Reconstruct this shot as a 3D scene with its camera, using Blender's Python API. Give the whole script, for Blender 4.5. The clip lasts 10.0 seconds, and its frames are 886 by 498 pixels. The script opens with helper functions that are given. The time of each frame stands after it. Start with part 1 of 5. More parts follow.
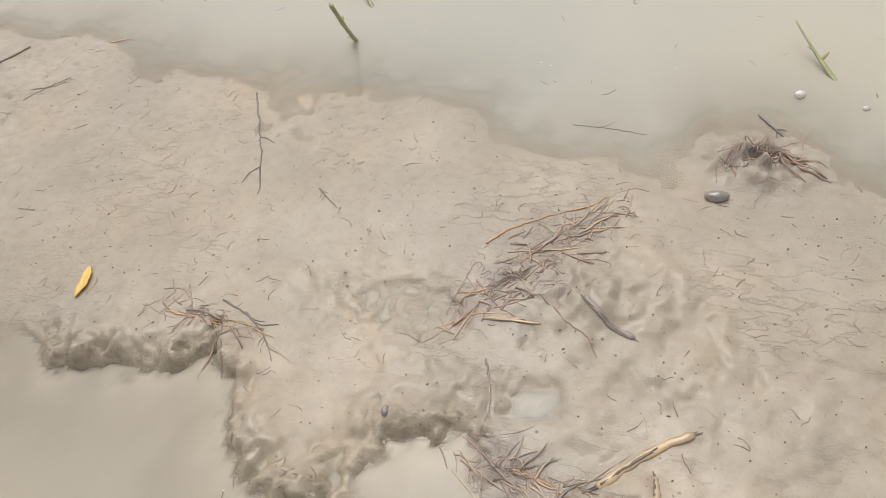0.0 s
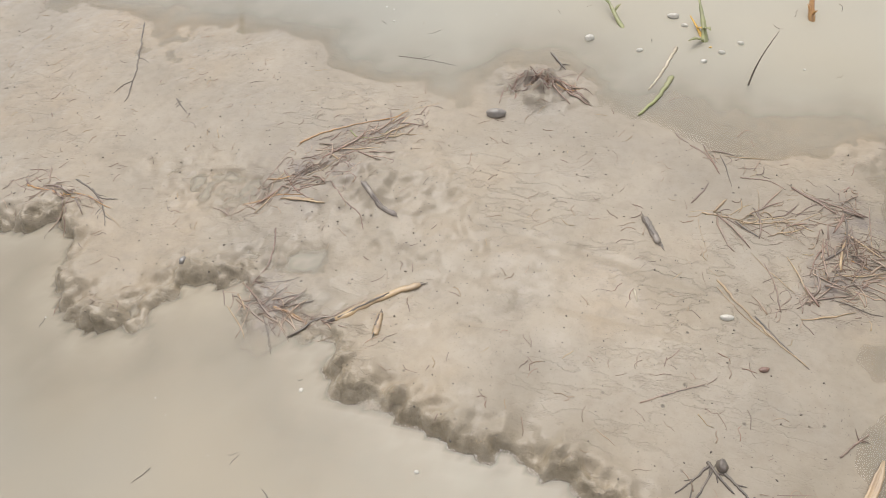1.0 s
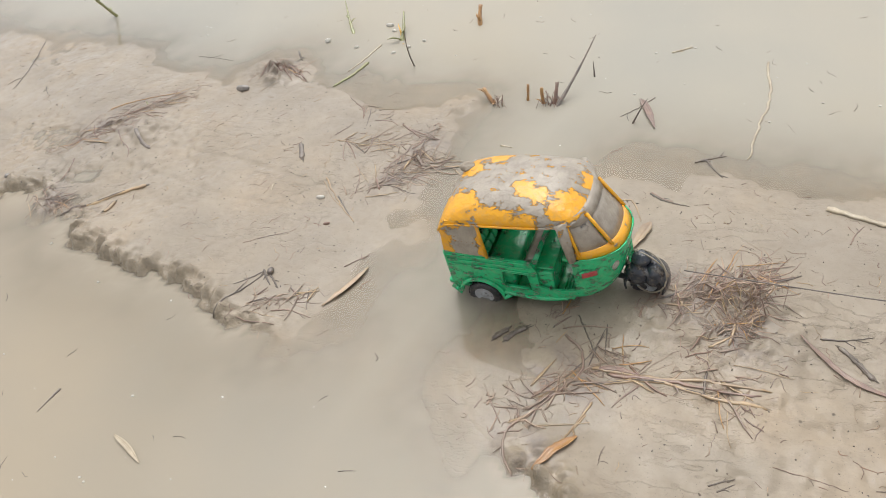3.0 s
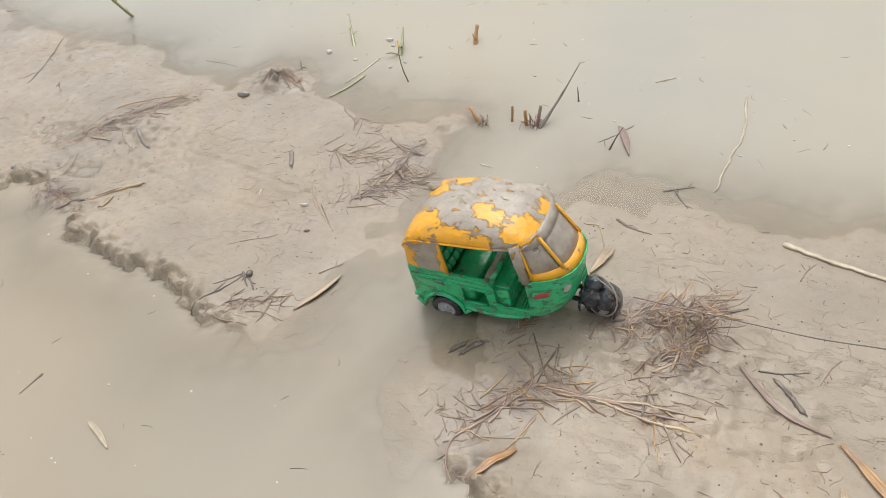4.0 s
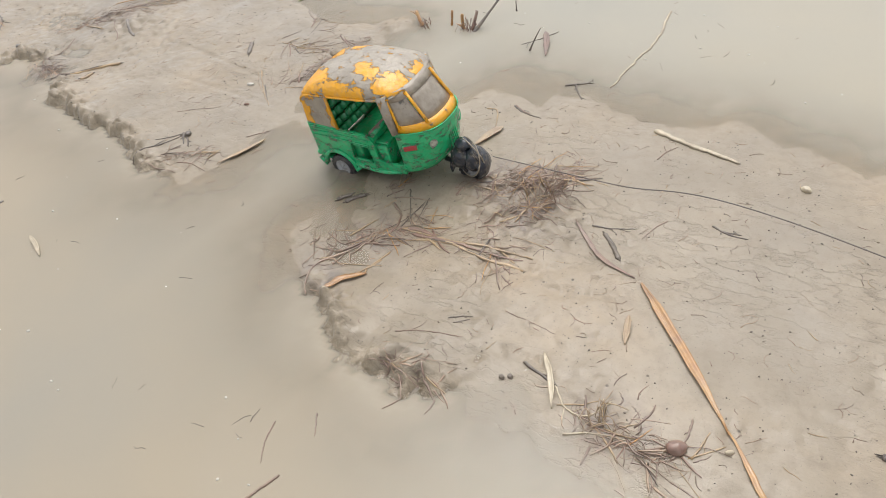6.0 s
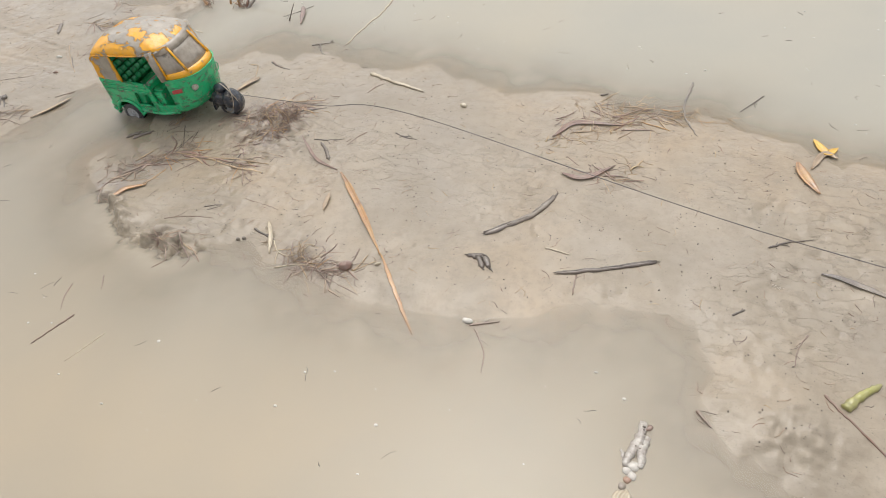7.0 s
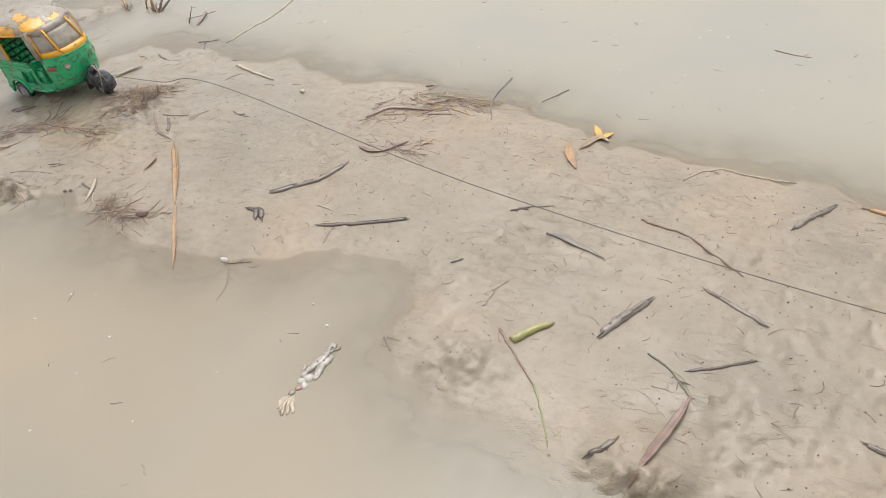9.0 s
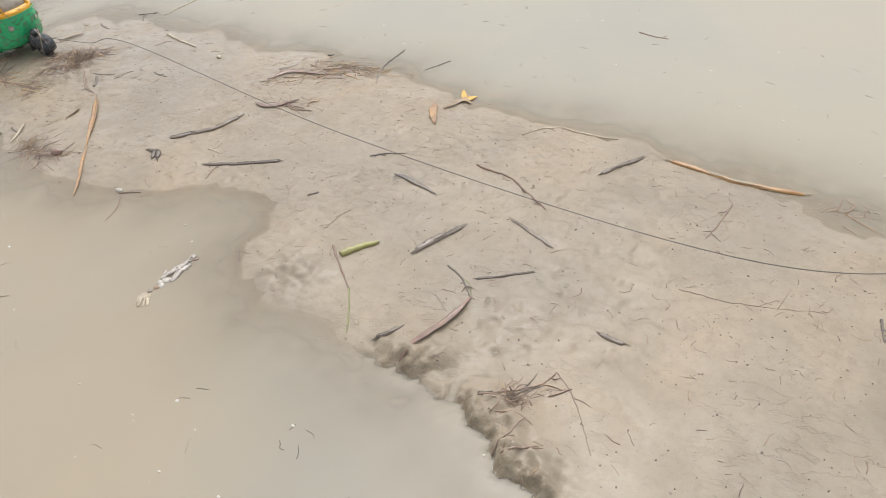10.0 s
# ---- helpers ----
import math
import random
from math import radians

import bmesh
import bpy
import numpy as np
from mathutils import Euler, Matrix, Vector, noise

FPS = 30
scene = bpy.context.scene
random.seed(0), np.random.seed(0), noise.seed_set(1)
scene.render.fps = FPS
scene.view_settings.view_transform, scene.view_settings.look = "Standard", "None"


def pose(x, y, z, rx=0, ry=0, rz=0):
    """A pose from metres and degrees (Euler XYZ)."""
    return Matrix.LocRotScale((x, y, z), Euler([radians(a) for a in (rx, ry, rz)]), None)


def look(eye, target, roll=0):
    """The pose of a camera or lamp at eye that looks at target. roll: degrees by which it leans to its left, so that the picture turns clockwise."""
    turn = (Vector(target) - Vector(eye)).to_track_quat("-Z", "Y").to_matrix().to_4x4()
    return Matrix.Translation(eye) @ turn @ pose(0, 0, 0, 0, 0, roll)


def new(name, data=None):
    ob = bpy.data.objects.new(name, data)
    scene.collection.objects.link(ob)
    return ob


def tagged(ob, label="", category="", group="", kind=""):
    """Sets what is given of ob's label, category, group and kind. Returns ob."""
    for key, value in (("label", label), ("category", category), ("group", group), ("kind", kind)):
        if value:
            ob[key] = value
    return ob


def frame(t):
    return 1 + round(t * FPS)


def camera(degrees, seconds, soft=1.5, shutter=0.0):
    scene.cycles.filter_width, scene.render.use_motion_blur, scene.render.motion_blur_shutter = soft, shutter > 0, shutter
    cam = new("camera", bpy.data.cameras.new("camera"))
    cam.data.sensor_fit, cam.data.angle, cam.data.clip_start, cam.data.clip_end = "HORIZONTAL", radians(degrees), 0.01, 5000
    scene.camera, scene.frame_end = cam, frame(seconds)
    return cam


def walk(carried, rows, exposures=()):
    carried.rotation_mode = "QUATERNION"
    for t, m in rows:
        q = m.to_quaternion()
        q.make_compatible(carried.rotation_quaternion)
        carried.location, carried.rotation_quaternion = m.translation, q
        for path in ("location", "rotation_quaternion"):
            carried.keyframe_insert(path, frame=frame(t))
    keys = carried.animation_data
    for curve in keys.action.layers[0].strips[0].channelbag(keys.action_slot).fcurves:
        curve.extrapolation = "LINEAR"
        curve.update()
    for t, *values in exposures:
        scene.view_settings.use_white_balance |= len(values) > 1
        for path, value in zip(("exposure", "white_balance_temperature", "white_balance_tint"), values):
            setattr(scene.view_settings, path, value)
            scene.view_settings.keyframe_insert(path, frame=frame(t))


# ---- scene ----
cam = camera(62.6, 10.0, soft=0.5)
PATH = [
    (0, (0.4511, 0.0863, 0.3132), (-0.0048, 1.2541, -1.2451), -12.31),
    (0.5, (0.5044, 0.0726, 0.3203), (0.0750, 1.2396, -1.2461), -11.89),
    (0.7, (0.5424, 0.0628, 0.3273), (0.0531, 1.2180, -1.2304), -13.97),
    (1, (0.5919, 0.0182, 0.3150), (0.1207, 1.1926, -1.2338), -9.87),
    (1.5, (0.6513, -0.0042, 0.3261), (0.1153, 1.2122, -1.1684), -12.43),
    (2, (0.7757, -0.0505, 0.3460), (0.2159, 1.2764, -1.0418), -9.79),
    (2.5, (0.8539, -0.0980, 0.3391), (0.3044, 1.2434, -1.0388), -9.00),
    (2.7, (0.8834, -0.1076, 0.3357), (0.2727, 1.1758, -1.0714), -12.48),
    (3.8, (0.9373, -0.1124, 0.3537), (0.2211, 1.1596, -1.0135), -10.85),
    (4, (0.9487, -0.1081, 0.3532), (0.2512, 1.1606, -1.0267), -11.01),
    (4.5, (1.0003, -0.1026, 0.3560), (0.3362, 1.1718, -1.0350), -10.32),
    (5, (1.0513, -0.1023, 0.3487), (0.2946, 1.0912, -1.0665), -9.36),
    (5.2, (1.0572, -0.1202, 0.3461), (0.1952, 1.0520, -1.0261), -10.15),
    (6.3, (1.1337, -0.1574, 0.3105), (0.3138, 1.0193, -1.0835), -12.56),
    (6.5, (1.1748, -0.1756, 0.3309), (0.4498, 1.0683, -1.0573), -10.53),
    (7, (1.2749, -0.2586, 0.3692), (0.7003, 1.0162, -1.0607), -7.50),
    (7.5, (1.3406, -0.2685, 0.3656), (0.7142, 1.0331, -1.0177), -9.75),
    (7.7, (1.3610, -0.2717, 0.3710), (0.5120, 1.0268, -0.8912), -16.25),
    (8, (1.4113, -0.2944, 0.3313), (0.6060, 1.0340, -0.9284), -10.35),
    (8.5, (1.4501, -0.2749, 0.3237), (0.6710, 1.0154, -0.9909), -8.68),
    (9, (1.4933, -0.2628, 0.3315), (0.7627, 1.0587, -0.9800), -7.69),
    (9.5, (1.5465, -0.2745, 0.3306), (0.8741, 1.1066, -0.9502), -6.76),
    (10, (1.6375, -0.3000, 0.3305), (0.8900, 1.0268, -0.9658), -6.10),
]
walk(cam, [(t, look(eye, target, roll)) for t, eye, target, roll in PATH], exposures=[(0.0, 0.51), (4.5, 0.55), (10.0, 0.52)])

# ---- sky and sun ----
world = bpy.data.worlds.new("overcast_sky")
scene.world = world
world.use_nodes = True
wn, wl = world.node_tree.nodes, world.node_tree.links
sky = wn.new("ShaderNodeTexSky")
sky.sky_type = "NISHITA"
sky.sun_disc = False
sky.sun_elevation = radians(66)
sky.sun_rotation = radians(338)
sky.dust_density = 4.0
hazy = wn.new("ShaderNodeHueSaturation")
hazy.inputs["Saturation"].default_value = 0.22
wl.new(sky.outputs[0], hazy.inputs["Color"])
wl.new(hazy.outputs[0], wn["Background"].inputs[0])
wn["Background"].inputs[1].default_value = 0.15
sun = new("sun", bpy.data.lights.new("sun", "SUN"))
sun.data.energy = 0.42
sun.data.angle = radians(56)
sun.data.color = (1.0, 0.96, 0.9)
sun.matrix_world = look((-0.76, 1.885, 4.565), (0, 0, 0))

# ---- materials ----
def nodes_of(name):
    m = bpy.data.materials.new(name)
    m.use_nodes = True
    return m, m.node_tree.nodes, m.node_tree.links, m.node_tree.nodes["Principled BSDF"]


def noise_node(n, l, scale, detail=4.0, rough=0.55, kind="object", stretch=None):
    co = n.new("ShaderNodeTexCoord")
    src = co.outputs["Object" if kind == "object" else "Generated"]
    if stretch:
        mp = n.new("ShaderNodeMapping")
        mp.inputs["Scale"].default_value = stretch
        l.new(src, mp.inputs[0])
        src = mp.outputs[0]
    t = n.new("ShaderNodeTexNoise")
    t.inputs["Scale"].default_value, t.inputs["Detail"].default_value, t.inputs["Roughness"].default_value = scale, detail, rough
    l.new(src, t.inputs["Vector"])
    return t.outputs[0]


def ramp(n, l, fac, stops):
    r = n.new("ShaderNodeValToRGB")
    while len(r.color_ramp.elements) < len(stops):
        r.color_ramp.elements.new(0.5)
    for e, (p, c) in zip(r.color_ramp.elements, stops):
        e.position = p
        e.color = (*c, 1) if len(c) == 3 else c
    l.new(fac, r.inputs[0])
    return r.outputs[0]


def grey(v):
    return (v, v, v)


def mixed(n, l, fac, a, b, blend="MIX"):
    m = n.new("ShaderNodeMix")
    m.data_type, m.blend_type = "RGBA", blend
    for sock, v in ((m.inputs[0], fac), (m.inputs[6], a), (m.inputs[7], b)):
        if hasattr(v, "links"):
            l.new(v, sock)
        else:
            sock.default_value = (*v, 1) if isinstance(v, tuple) else v
    return m.outputs[2]


def bumped(n, l, bsdf, heights, strength=0.5, distance=0.001):
    last = None
    for h, d in heights:
        b = n.new("ShaderNodeBump")
        b.inputs["Strength"].default_value = strength
        b.inputs["Distance"].default_value = d * distance
        l.new(h, b.inputs["Height"])
        if last:
            l.new(last, b.inputs["Normal"])
        last = b.outputs[0]
    l.new(last, bsdf.inputs["Normal"])


MUD_LIGHT, MUD_MID, MUD_DARK = (0.322, 0.268, 0.198), (0.25, 0.20, 0.145), (0.13, 0.10, 0.075)


def mud_material():
    m, n, l, b = nodes_of("wet_mud")
    big = noise_node(n, l, 7.0, 5.0, 0.6)
    fine = noise_node(n, l, 160.0, 6.0, 0.65)
    grit = noise_node(n, l, 900.0, 3.0, 0.6)
    c = ramp(n, l, big, [(0.3, (0.285, 0.244, 0.190)), (0.5, MUD_LIGHT), (0.7, (0.368, 0.284, 0.190))])
    c = mixed(n, l, ramp(n, l, fine, [(0.32, grey(0.55)), (0.54, grey(0.0))]), c, MUD_MID)
    c = mixed(n, l, ramp(n, l, grit, [(0.28, grey(0.6)), (0.36, grey(0.0))]), c, MUD_DARK)
    # soaked and drier patches, and clustered pits, darkened as well as sunk
    soak = noise_node(n, l, 17.0, 6.0, 0.62)
    c = mixed(n, l, ramp(n, l, soak, [(0.36, grey(0.42)), (0.50, grey(0.0))]), c, (0.248, 0.206, 0.150))
    c = mixed(n, l, ramp(n, l, soak, [(0.56, grey(0.0)), (0.70, grey(0.5))]), c, (0.392, 0.328, 0.246))
    cells = n.new("ShaderNodeTexVoronoi")
    cells.inputs["Scale"].default_value = 95.0
    l.new(n.new("ShaderNodeTexCoord").outputs["Object"], cells.inputs["Vector"])
    gate = ramp(n, l, noise_node(n, l, 23.0, 3.0, 0.6), [(0.46, grey(0.0)), (0.58, grey(0.8))])
    pits = mixed(n, l, gate, grey(0.0), ramp(n, l, cells.outputs["Distance"], [(0.04, grey(1.0)), (0.10, grey(0.0))]))
    c = mixed(n, l, pits, c, (0.085, 0.066, 0.05))
    # faint drag lines and creases in the skin of the mud, also tinted darker
    crease_noise = noise_node(n, l, 34.0, 5.0, 0.6, stretch=(1.0, 2.4, 1.0))
    crease = ramp(n, l, crease_noise, [(0.478, grey(0.0)), (0.5, grey(1.0)), (0.522, grey(0.0))])
    crease = mixed(n, l, ramp(n, l, noise_node(n, l, 9.0, 3.0, 0.6), [(0.45, grey(0.0)), (0.62, grey(1.0))]), grey(0.0), crease)
    c = mixed(n, l, mixed(n, l, 0.15, grey(0.0), crease), c, MUD_MID)
    rough_edge = n.new("ShaderNodeAttribute")
    rough_edge.attribute_name = "raw"
    clod = noise_node(n, l, 120.0, 6.0, 0.62)
    c2 = ramp(n, l, clod, [(0.33, (0.205, 0.162, 0.106)), (0.50, (0.315, 0.256, 0.178)), (0.68, (0.40, 0.332, 0.245))])
    c = mixed(n, l, rough_edge.outputs["Fac"], c, c2)
    stain = n.new("ShaderNodeAttribute")
    stain.attribute_name = "stain"
    rot = mixed(n, l, ramp(n, l, noise_node(n, l, 70.0, 5.0, 0.65), [(0.40, grey(0.0)), (0.62, grey(0.75))]), (0.0, 0.0, 0.0), stain.outputs["Color"])
    c = mixed(n, l, rot, c, (0.165, 0.135, 0.125))
    l.new(c, b.inputs["Base Color"])
    wet = noise_node(n, l, 26.0, 5.0, 0.6)
    patch = ramp(n, l, noise_node(n, l, 11.0, 4.0, 0.6), [(0.45, grey(0.10)), (0.66, grey(1.0))])

    def worked(scale, detail):
        """Relief that is strong in trodden patches and faint on the smooth ones."""
        t = n.new("ShaderNodeMath")
        t.operation = "MULTIPLY"
        l.new(noise_node(n, l, scale, detail, 0.62), t.inputs[0])
        l.new(patch, t.inputs[1])
        return t.outputs[0]

    l.new(mixed(n, l, rough_edge.outputs["Fac"], ramp(n, l, wet, [(0.38, grey(0.34)), (0.62, grey(0.6))]), grey(0.3)), b.inputs["Roughness"])
    b.inputs["IOR"].default_value = 1.36
    er = n.new("ShaderNodeMath")
    er.operation = "MULTIPLY"
    l.new(clod, er.inputs[0])
    l.new(rough_edge.outputs["Fac"], er.inputs[1])
    edge_relief = er.outputs[0]
    bumped(n, l, b, [(worked(40.0, 3.0), 2.8), (worked(150.0, 4.0), 1.3), (edge_relief, 4.0), (grit, 0.16), (crease, -0.5), (pits, -0.6)], 0.7)
    # the film of water that lies on the mud
    l.new(ramp(n, l, rough_edge.outputs["Fac"], [(0.1, grey(0.55)), (0.8, grey(0.8))]), b.inputs["Coat Weight"])
    b.inputs["Coat IOR"].default_value = 1.36
    l.new(ramp(n, l, wet, [(0.40, grey(0.06)), (0.66, grey(0.26))]), b.inputs["Coat Roughness"])
    skin = n.new("ShaderNodeBump")
    skin.inputs["Strength"].default_value, skin.inputs["Distance"].default_value = 0.6, 0.0007
    l.new(worked(90.0, 2.0), skin.inputs["Height"])
    l.new(skin.outputs[0], b.inputs["Coat Normal"])
    return m


def water_material():
    m, n, l, b = nodes_of("muddy_water")
    out = n["Material Output"]
    b.inputs["Roughness"].default_value = 1.0
    b.inputs["Specular IOR Level"].default_value = 0.0
    big = noise_node(n, l, 3.2, 4.0, 0.55)
    near_pool = ramp(n, l, big, [(0.30, (0.325, 0.298, 0.246)), (0.5, (0.362, 0.315, 0.242)), (0.70, (0.400, 0.334, 0.242))])
    # the far water's brighter sheen is put into its base colour
    far_pool = ramp(n, l, big, [(0.30, (0.375, 0.358, 0.304)), (0.5, (0.41, 0.380, 0.312)), (0.70, (0.43, 0.386, 0.302))])
    far_sheen = n.new("ShaderNodeAttribute")
    far_sheen.attribute_name = "far_sheen"
    l.new(mixed(n, l, far_sheen.outputs["Fac"], near_pool, far_pool), b.inputs["Base Color"])
    clear = n.new("ShaderNodeBsdfTransparent")
    clear.inputs[0].default_value = (0.995, 0.985, 0.96, 1)
    depth = n.new("ShaderNodeAttribute")
    depth.attribute_name = "turbid"
    body = n.new("ShaderNodeMixShader")
    l.new(depth.outputs["Fac"], body.inputs[0])
    l.new(clear.outputs[0], body.inputs[1])
    l.new(b.outputs[0], body.inputs[2])
    gloss = n.new("ShaderNodeBsdfGlossy")
    gloss.inputs["Roughness"].default_value = 0.04
    fres = n.new("ShaderNodeFresnel")
    fres.inputs["IOR"].default_value = 1.33
    top = n.new("ShaderNodeMixShader")
    l.new(fres.outputs[0], top.inputs[0])
    l.new(body.outputs[0], top.inputs[1])
    l.new(gloss.outputs[0], top.inputs[2])
    l.new(top.outputs[0], out.inputs[0])
    bump = n.new("ShaderNodeBump")
    bump.inputs["Strength"].default_value, bump.inputs["Distance"].default_value = 0.25, 0.0012
    l.new(noise_node(n, l, 14.0, 2.0, 0.4, stretch=(1.0, 2.2, 1.0)), bump.inputs["Height"])
    l.new(bump.outputs[0], gloss.inputs["Normal"])
    l.new(bump.outputs[0], fres.inputs["Normal"])
    return m


def plant_material(name, pale, mid, dark, rough=0.55, scale=90.0, mud=0.45):
    """Wet plant matter: streaks along the length, blotches, and a thin smear of mud."""
    m, n, l, b = nodes_of(name)
    info = n.new("ShaderNodeObjectInfo")
    streak = noise_node(n, l, scale, 5.0, 0.65)
    c = ramp(n, l, streak, [(0.25, dark), (0.5, mid), (0.75, pale)])
    isl = n.new("ShaderNodeNewGeometry")
    c = mixed(n, l, ramp(n, l, isl.outputs["Random Per Island"], [(0.0, grey(0.65)), (0.55, grey(0.0))]), c, dark)
    c = mixed(n, l, ramp(n, l, isl.outputs["Random Per Island"], [(0.62, grey(0.0)), (1.0, grey(0.8))]), c, pale)
    c = mixed(n, l, ramp(n, l, info.outputs["Random"], [(0.0, grey(0.25)), (1.0, grey(0.0))]), c, mid)
    smear = noise_node(n, l, 55.0, 5.0, 0.7)
    c = mixed(n, l, ramp(n, l, smear, [(0.38, grey(0.1)), (0.56, grey(mud))]), c, MUD_MID)
    l.new(c, b.inputs["Base Color"])
    b.inputs["Roughness"].default_value = rough
    b.inputs["Coat Weight"].default_value, b.inputs["Coat Roughness"].default_value = 0.9, 0.06
    bumped(n, l, b, [(streak, 0.7)], 0.6)
    return m


M_MUD, M_WATER = mud_material(), water_material()
M_STRAW = plant_material("tan_straw", (0.62, 0.45, 0.24), (0.50, 0.33, 0.16), (0.20, 0.12, 0.06), rough=0.4, mud=0.45)
M_PALE = plant_material("pale_straw", (0.74, 0.66, 0.50), (0.62, 0.52, 0.36), (0.36, 0.28, 0.18))
M_ORANGE = plant_material("orange_leaf", (0.70, 0.40, 0.08), (0.52, 0.25, 0.055), (0.22, 0.09, 0.04), rough=0.38, mud=0.35)
M_RED = plant_material("reddish_stem", (0.42, 0.24, 0.15), (0.25, 0.125, 0.085), (0.11, 0.06, 0.05), mud=0.4)
M_DARK = plant_material("dark_twig", (0.14, 0.10, 0.078), (0.085, 0.063, 0.05), (0.04, 0.03, 0.026), mud=0.45)
M_BARK = plant_material("grey_bark", (0.32, 0.27, 0.22), (0.19, 0.155, 0.135), (0.07, 0.06, 0.06), mud=0.7)
M_ROOT = plant_material("brown_rootlets", (0.52, 0.36, 0.23), (0.29, 0.175, 0.12), (0.11, 0.066, 0.055), rough=0.32, mud=0.45)
M_GREEN = plant_material("green_blade", (0.46, 0.45, 0.13), (0.30, 0.32, 0.09), (0.13, 0.15, 0.05), mud=0.4)
M_POD = plant_material("green_pod", (0.62, 0.60, 0.10), (0.48, 0.47, 0.07), (0.22, 0.24, 0.04), rough=0.4, scale=220.0, mud=0.5)
M_YELLOW = plant_material("yellow_petal", (0.85, 0.58, 0.04), (0.78, 0.45, 0.02), (0.55, 0.26, 0.02), mud=0.15)
M_ROT = plant_material("rotten_wood", (0.66, 0.62, 0.55), (0.42, 0.38, 0.33), (0.12, 0.10, 0.09), scale=300.0, mud=0.3)
M_STONE = plant_material("grey_pebble", (0.25, 0.23, 0.21), (0.15, 0.14, 0.135), (0.07, 0.065, 0.06), rough=0.3, mud=0.7)
M_SHELL = plant_material("white_shell", (0.80, 0.77, 0.70), (0.68, 0.64, 0.56), (0.4, 0.36, 0.3), rough=0.4, mud=0.3)
M_REDSTONE = plant_material("brown_snail", (0.36, 0.19, 0.13), (0.24, 0.11, 0.08), (0.12, 0.06, 0.05), rough=0.3)

# ---- ground and water: one sheet each, from the mud bars out to the horizon ----
rng = np.random.default_rng(7)


def lattice_noise(x, y, cell, seed):
    """Smooth noise from -1 to 1 on a lattice of that cell."""
    r = np.random.default_rng(seed)
    table = r.uniform(-1, 1, (64, 64))
    gx, gy = x / cell + 13.3, y / cell + 7.7
    ix, iy = np.floor(gx).astype(int), np.floor(gy).astype(int)
    fx, fy = gx - ix, gy - iy
    fx, fy = fx * fx * fx * (fx * (fx * 6 - 15) + 10), fy * fy * fy * (fy * (fy * 6 - 15) + 10)
    at = lambda a, b: table[a % 64, b % 64]
    return (at(ix, iy) * (1 - fx) + at(ix + 1, iy) * fx) * (1 - fy) + (at(ix, iy + 1) * (1 - fx) + at(ix + 1, iy + 1) * fx) * fy


def fbm(x, y, cell, seed, octaves=4, gain=0.5):
    out, amp = 0.0, 1.0
    for k in range(octaves):
        out = out + amp * lattice_noise(x * math.cos(k) - y * math.sin(k), x * math.sin(k) + y * math.cos(k), cell / 2**k, seed + k)
        amp *= gain
    return out


FIRST_BAR_FAR = [(-0.162, 0.489), (-0.059, 0.507), (0.025, 0.505), (0.084, 0.481), (0.141, 0.451), (0.28, 0.448), (0.354, 0.432), (0.374, 0.401),
                 (0.435, 0.401), (0.468, 0.383), (0.495, 0.399), (0.511, 0.42), (0.539, 0.42), (0.549, 0.40), (0.55, 0.381), (0.616, 0.379),
                 (0.665, 0.377), (0.712, 0.38), (0.735, 0.372)]
FIRST_BAR_NEAR = [(0.728, 0.344), (0.728, 0.312), (0.724, 0.285), (0.721, 0.241), (0.728, 0.208), (0.734, 0.187), (0.718, 0.159), (0.698, 0.125),
                  (0.683, 0.112), (0.64, 0.112), (0.581, 0.137), (0.536, 0.144), (0.509, 0.149), (0.474, 0.158), (0.461, 0.169), (0.455, 0.188),
                  (0.444, 0.191), (0.401, 0.2), (0.389, 0.22), (0.382, 0.203), (0.357, 0.21), (0.355, 0.202), (0.339, 0.191), (0.34, 0.176),
                  (0.316, 0.168), (0.28, 0.197), (0.271, 0.221), (0.253, 0.247), (0.24, 0.231), (0.231, 0.226), (0.199, 0.229), (0.166, 0.225),
                  (0.136, 0.25), (0.077, 0.268), (-0.004, 0.267), (-0.5, 0.28), (-0.5, 0.50)]
SECOND_BAR_FAR = [(0.836, 0.247), (0.847, 0.285), (0.864, 0.312), (0.914, 0.299), (0.958, 0.293), (1.034, 0.293), (1.092, 0.272), (1.143, 0.276),
                  (1.223, 0.268), (1.296, 0.264), (1.33, 0.241), (1.386, 0.217), (1.477, 0.218), (1.57, 0.201), (1.669, 0.181), (1.719, 0.163),
                  (1.844, 0.12), (2.3, -0.05), (2.1, -0.5), (1.75, -0.25)]
SECOND_BAR_NEAR = [(1.597, -0.131), (1.572, -0.116), (1.553, -0.107), (1.53, -0.09), (1.505, -0.071), (1.467, -0.069), (1.444, -0.063),
                   (1.409, -0.046), (1.361, -0.048), (1.321, -0.02), (1.32, 0.029), (1.282, 0.05), (1.237, 0.05), (1.202, 0.029), (1.15, 0.012),
                   (1.08, 0.012), (1.04, 0.025), (1.003, 0.035), (0.962, 0.034), (0.933, 0.015), (0.878, 0.026), (0.847, 0.05), (0.80, 0.095),
                   (0.807, 0.115), (0.81, 0.145), (0.823, 0.201)]
# Where the mud is churned up most: x, y, radius.
CHURNED = [(1.583, -0.047, 0.07), (1.644, -0.068, 0.07), (1.515, -0.009, 0.07), (1.361, -0.008, 0.07)]
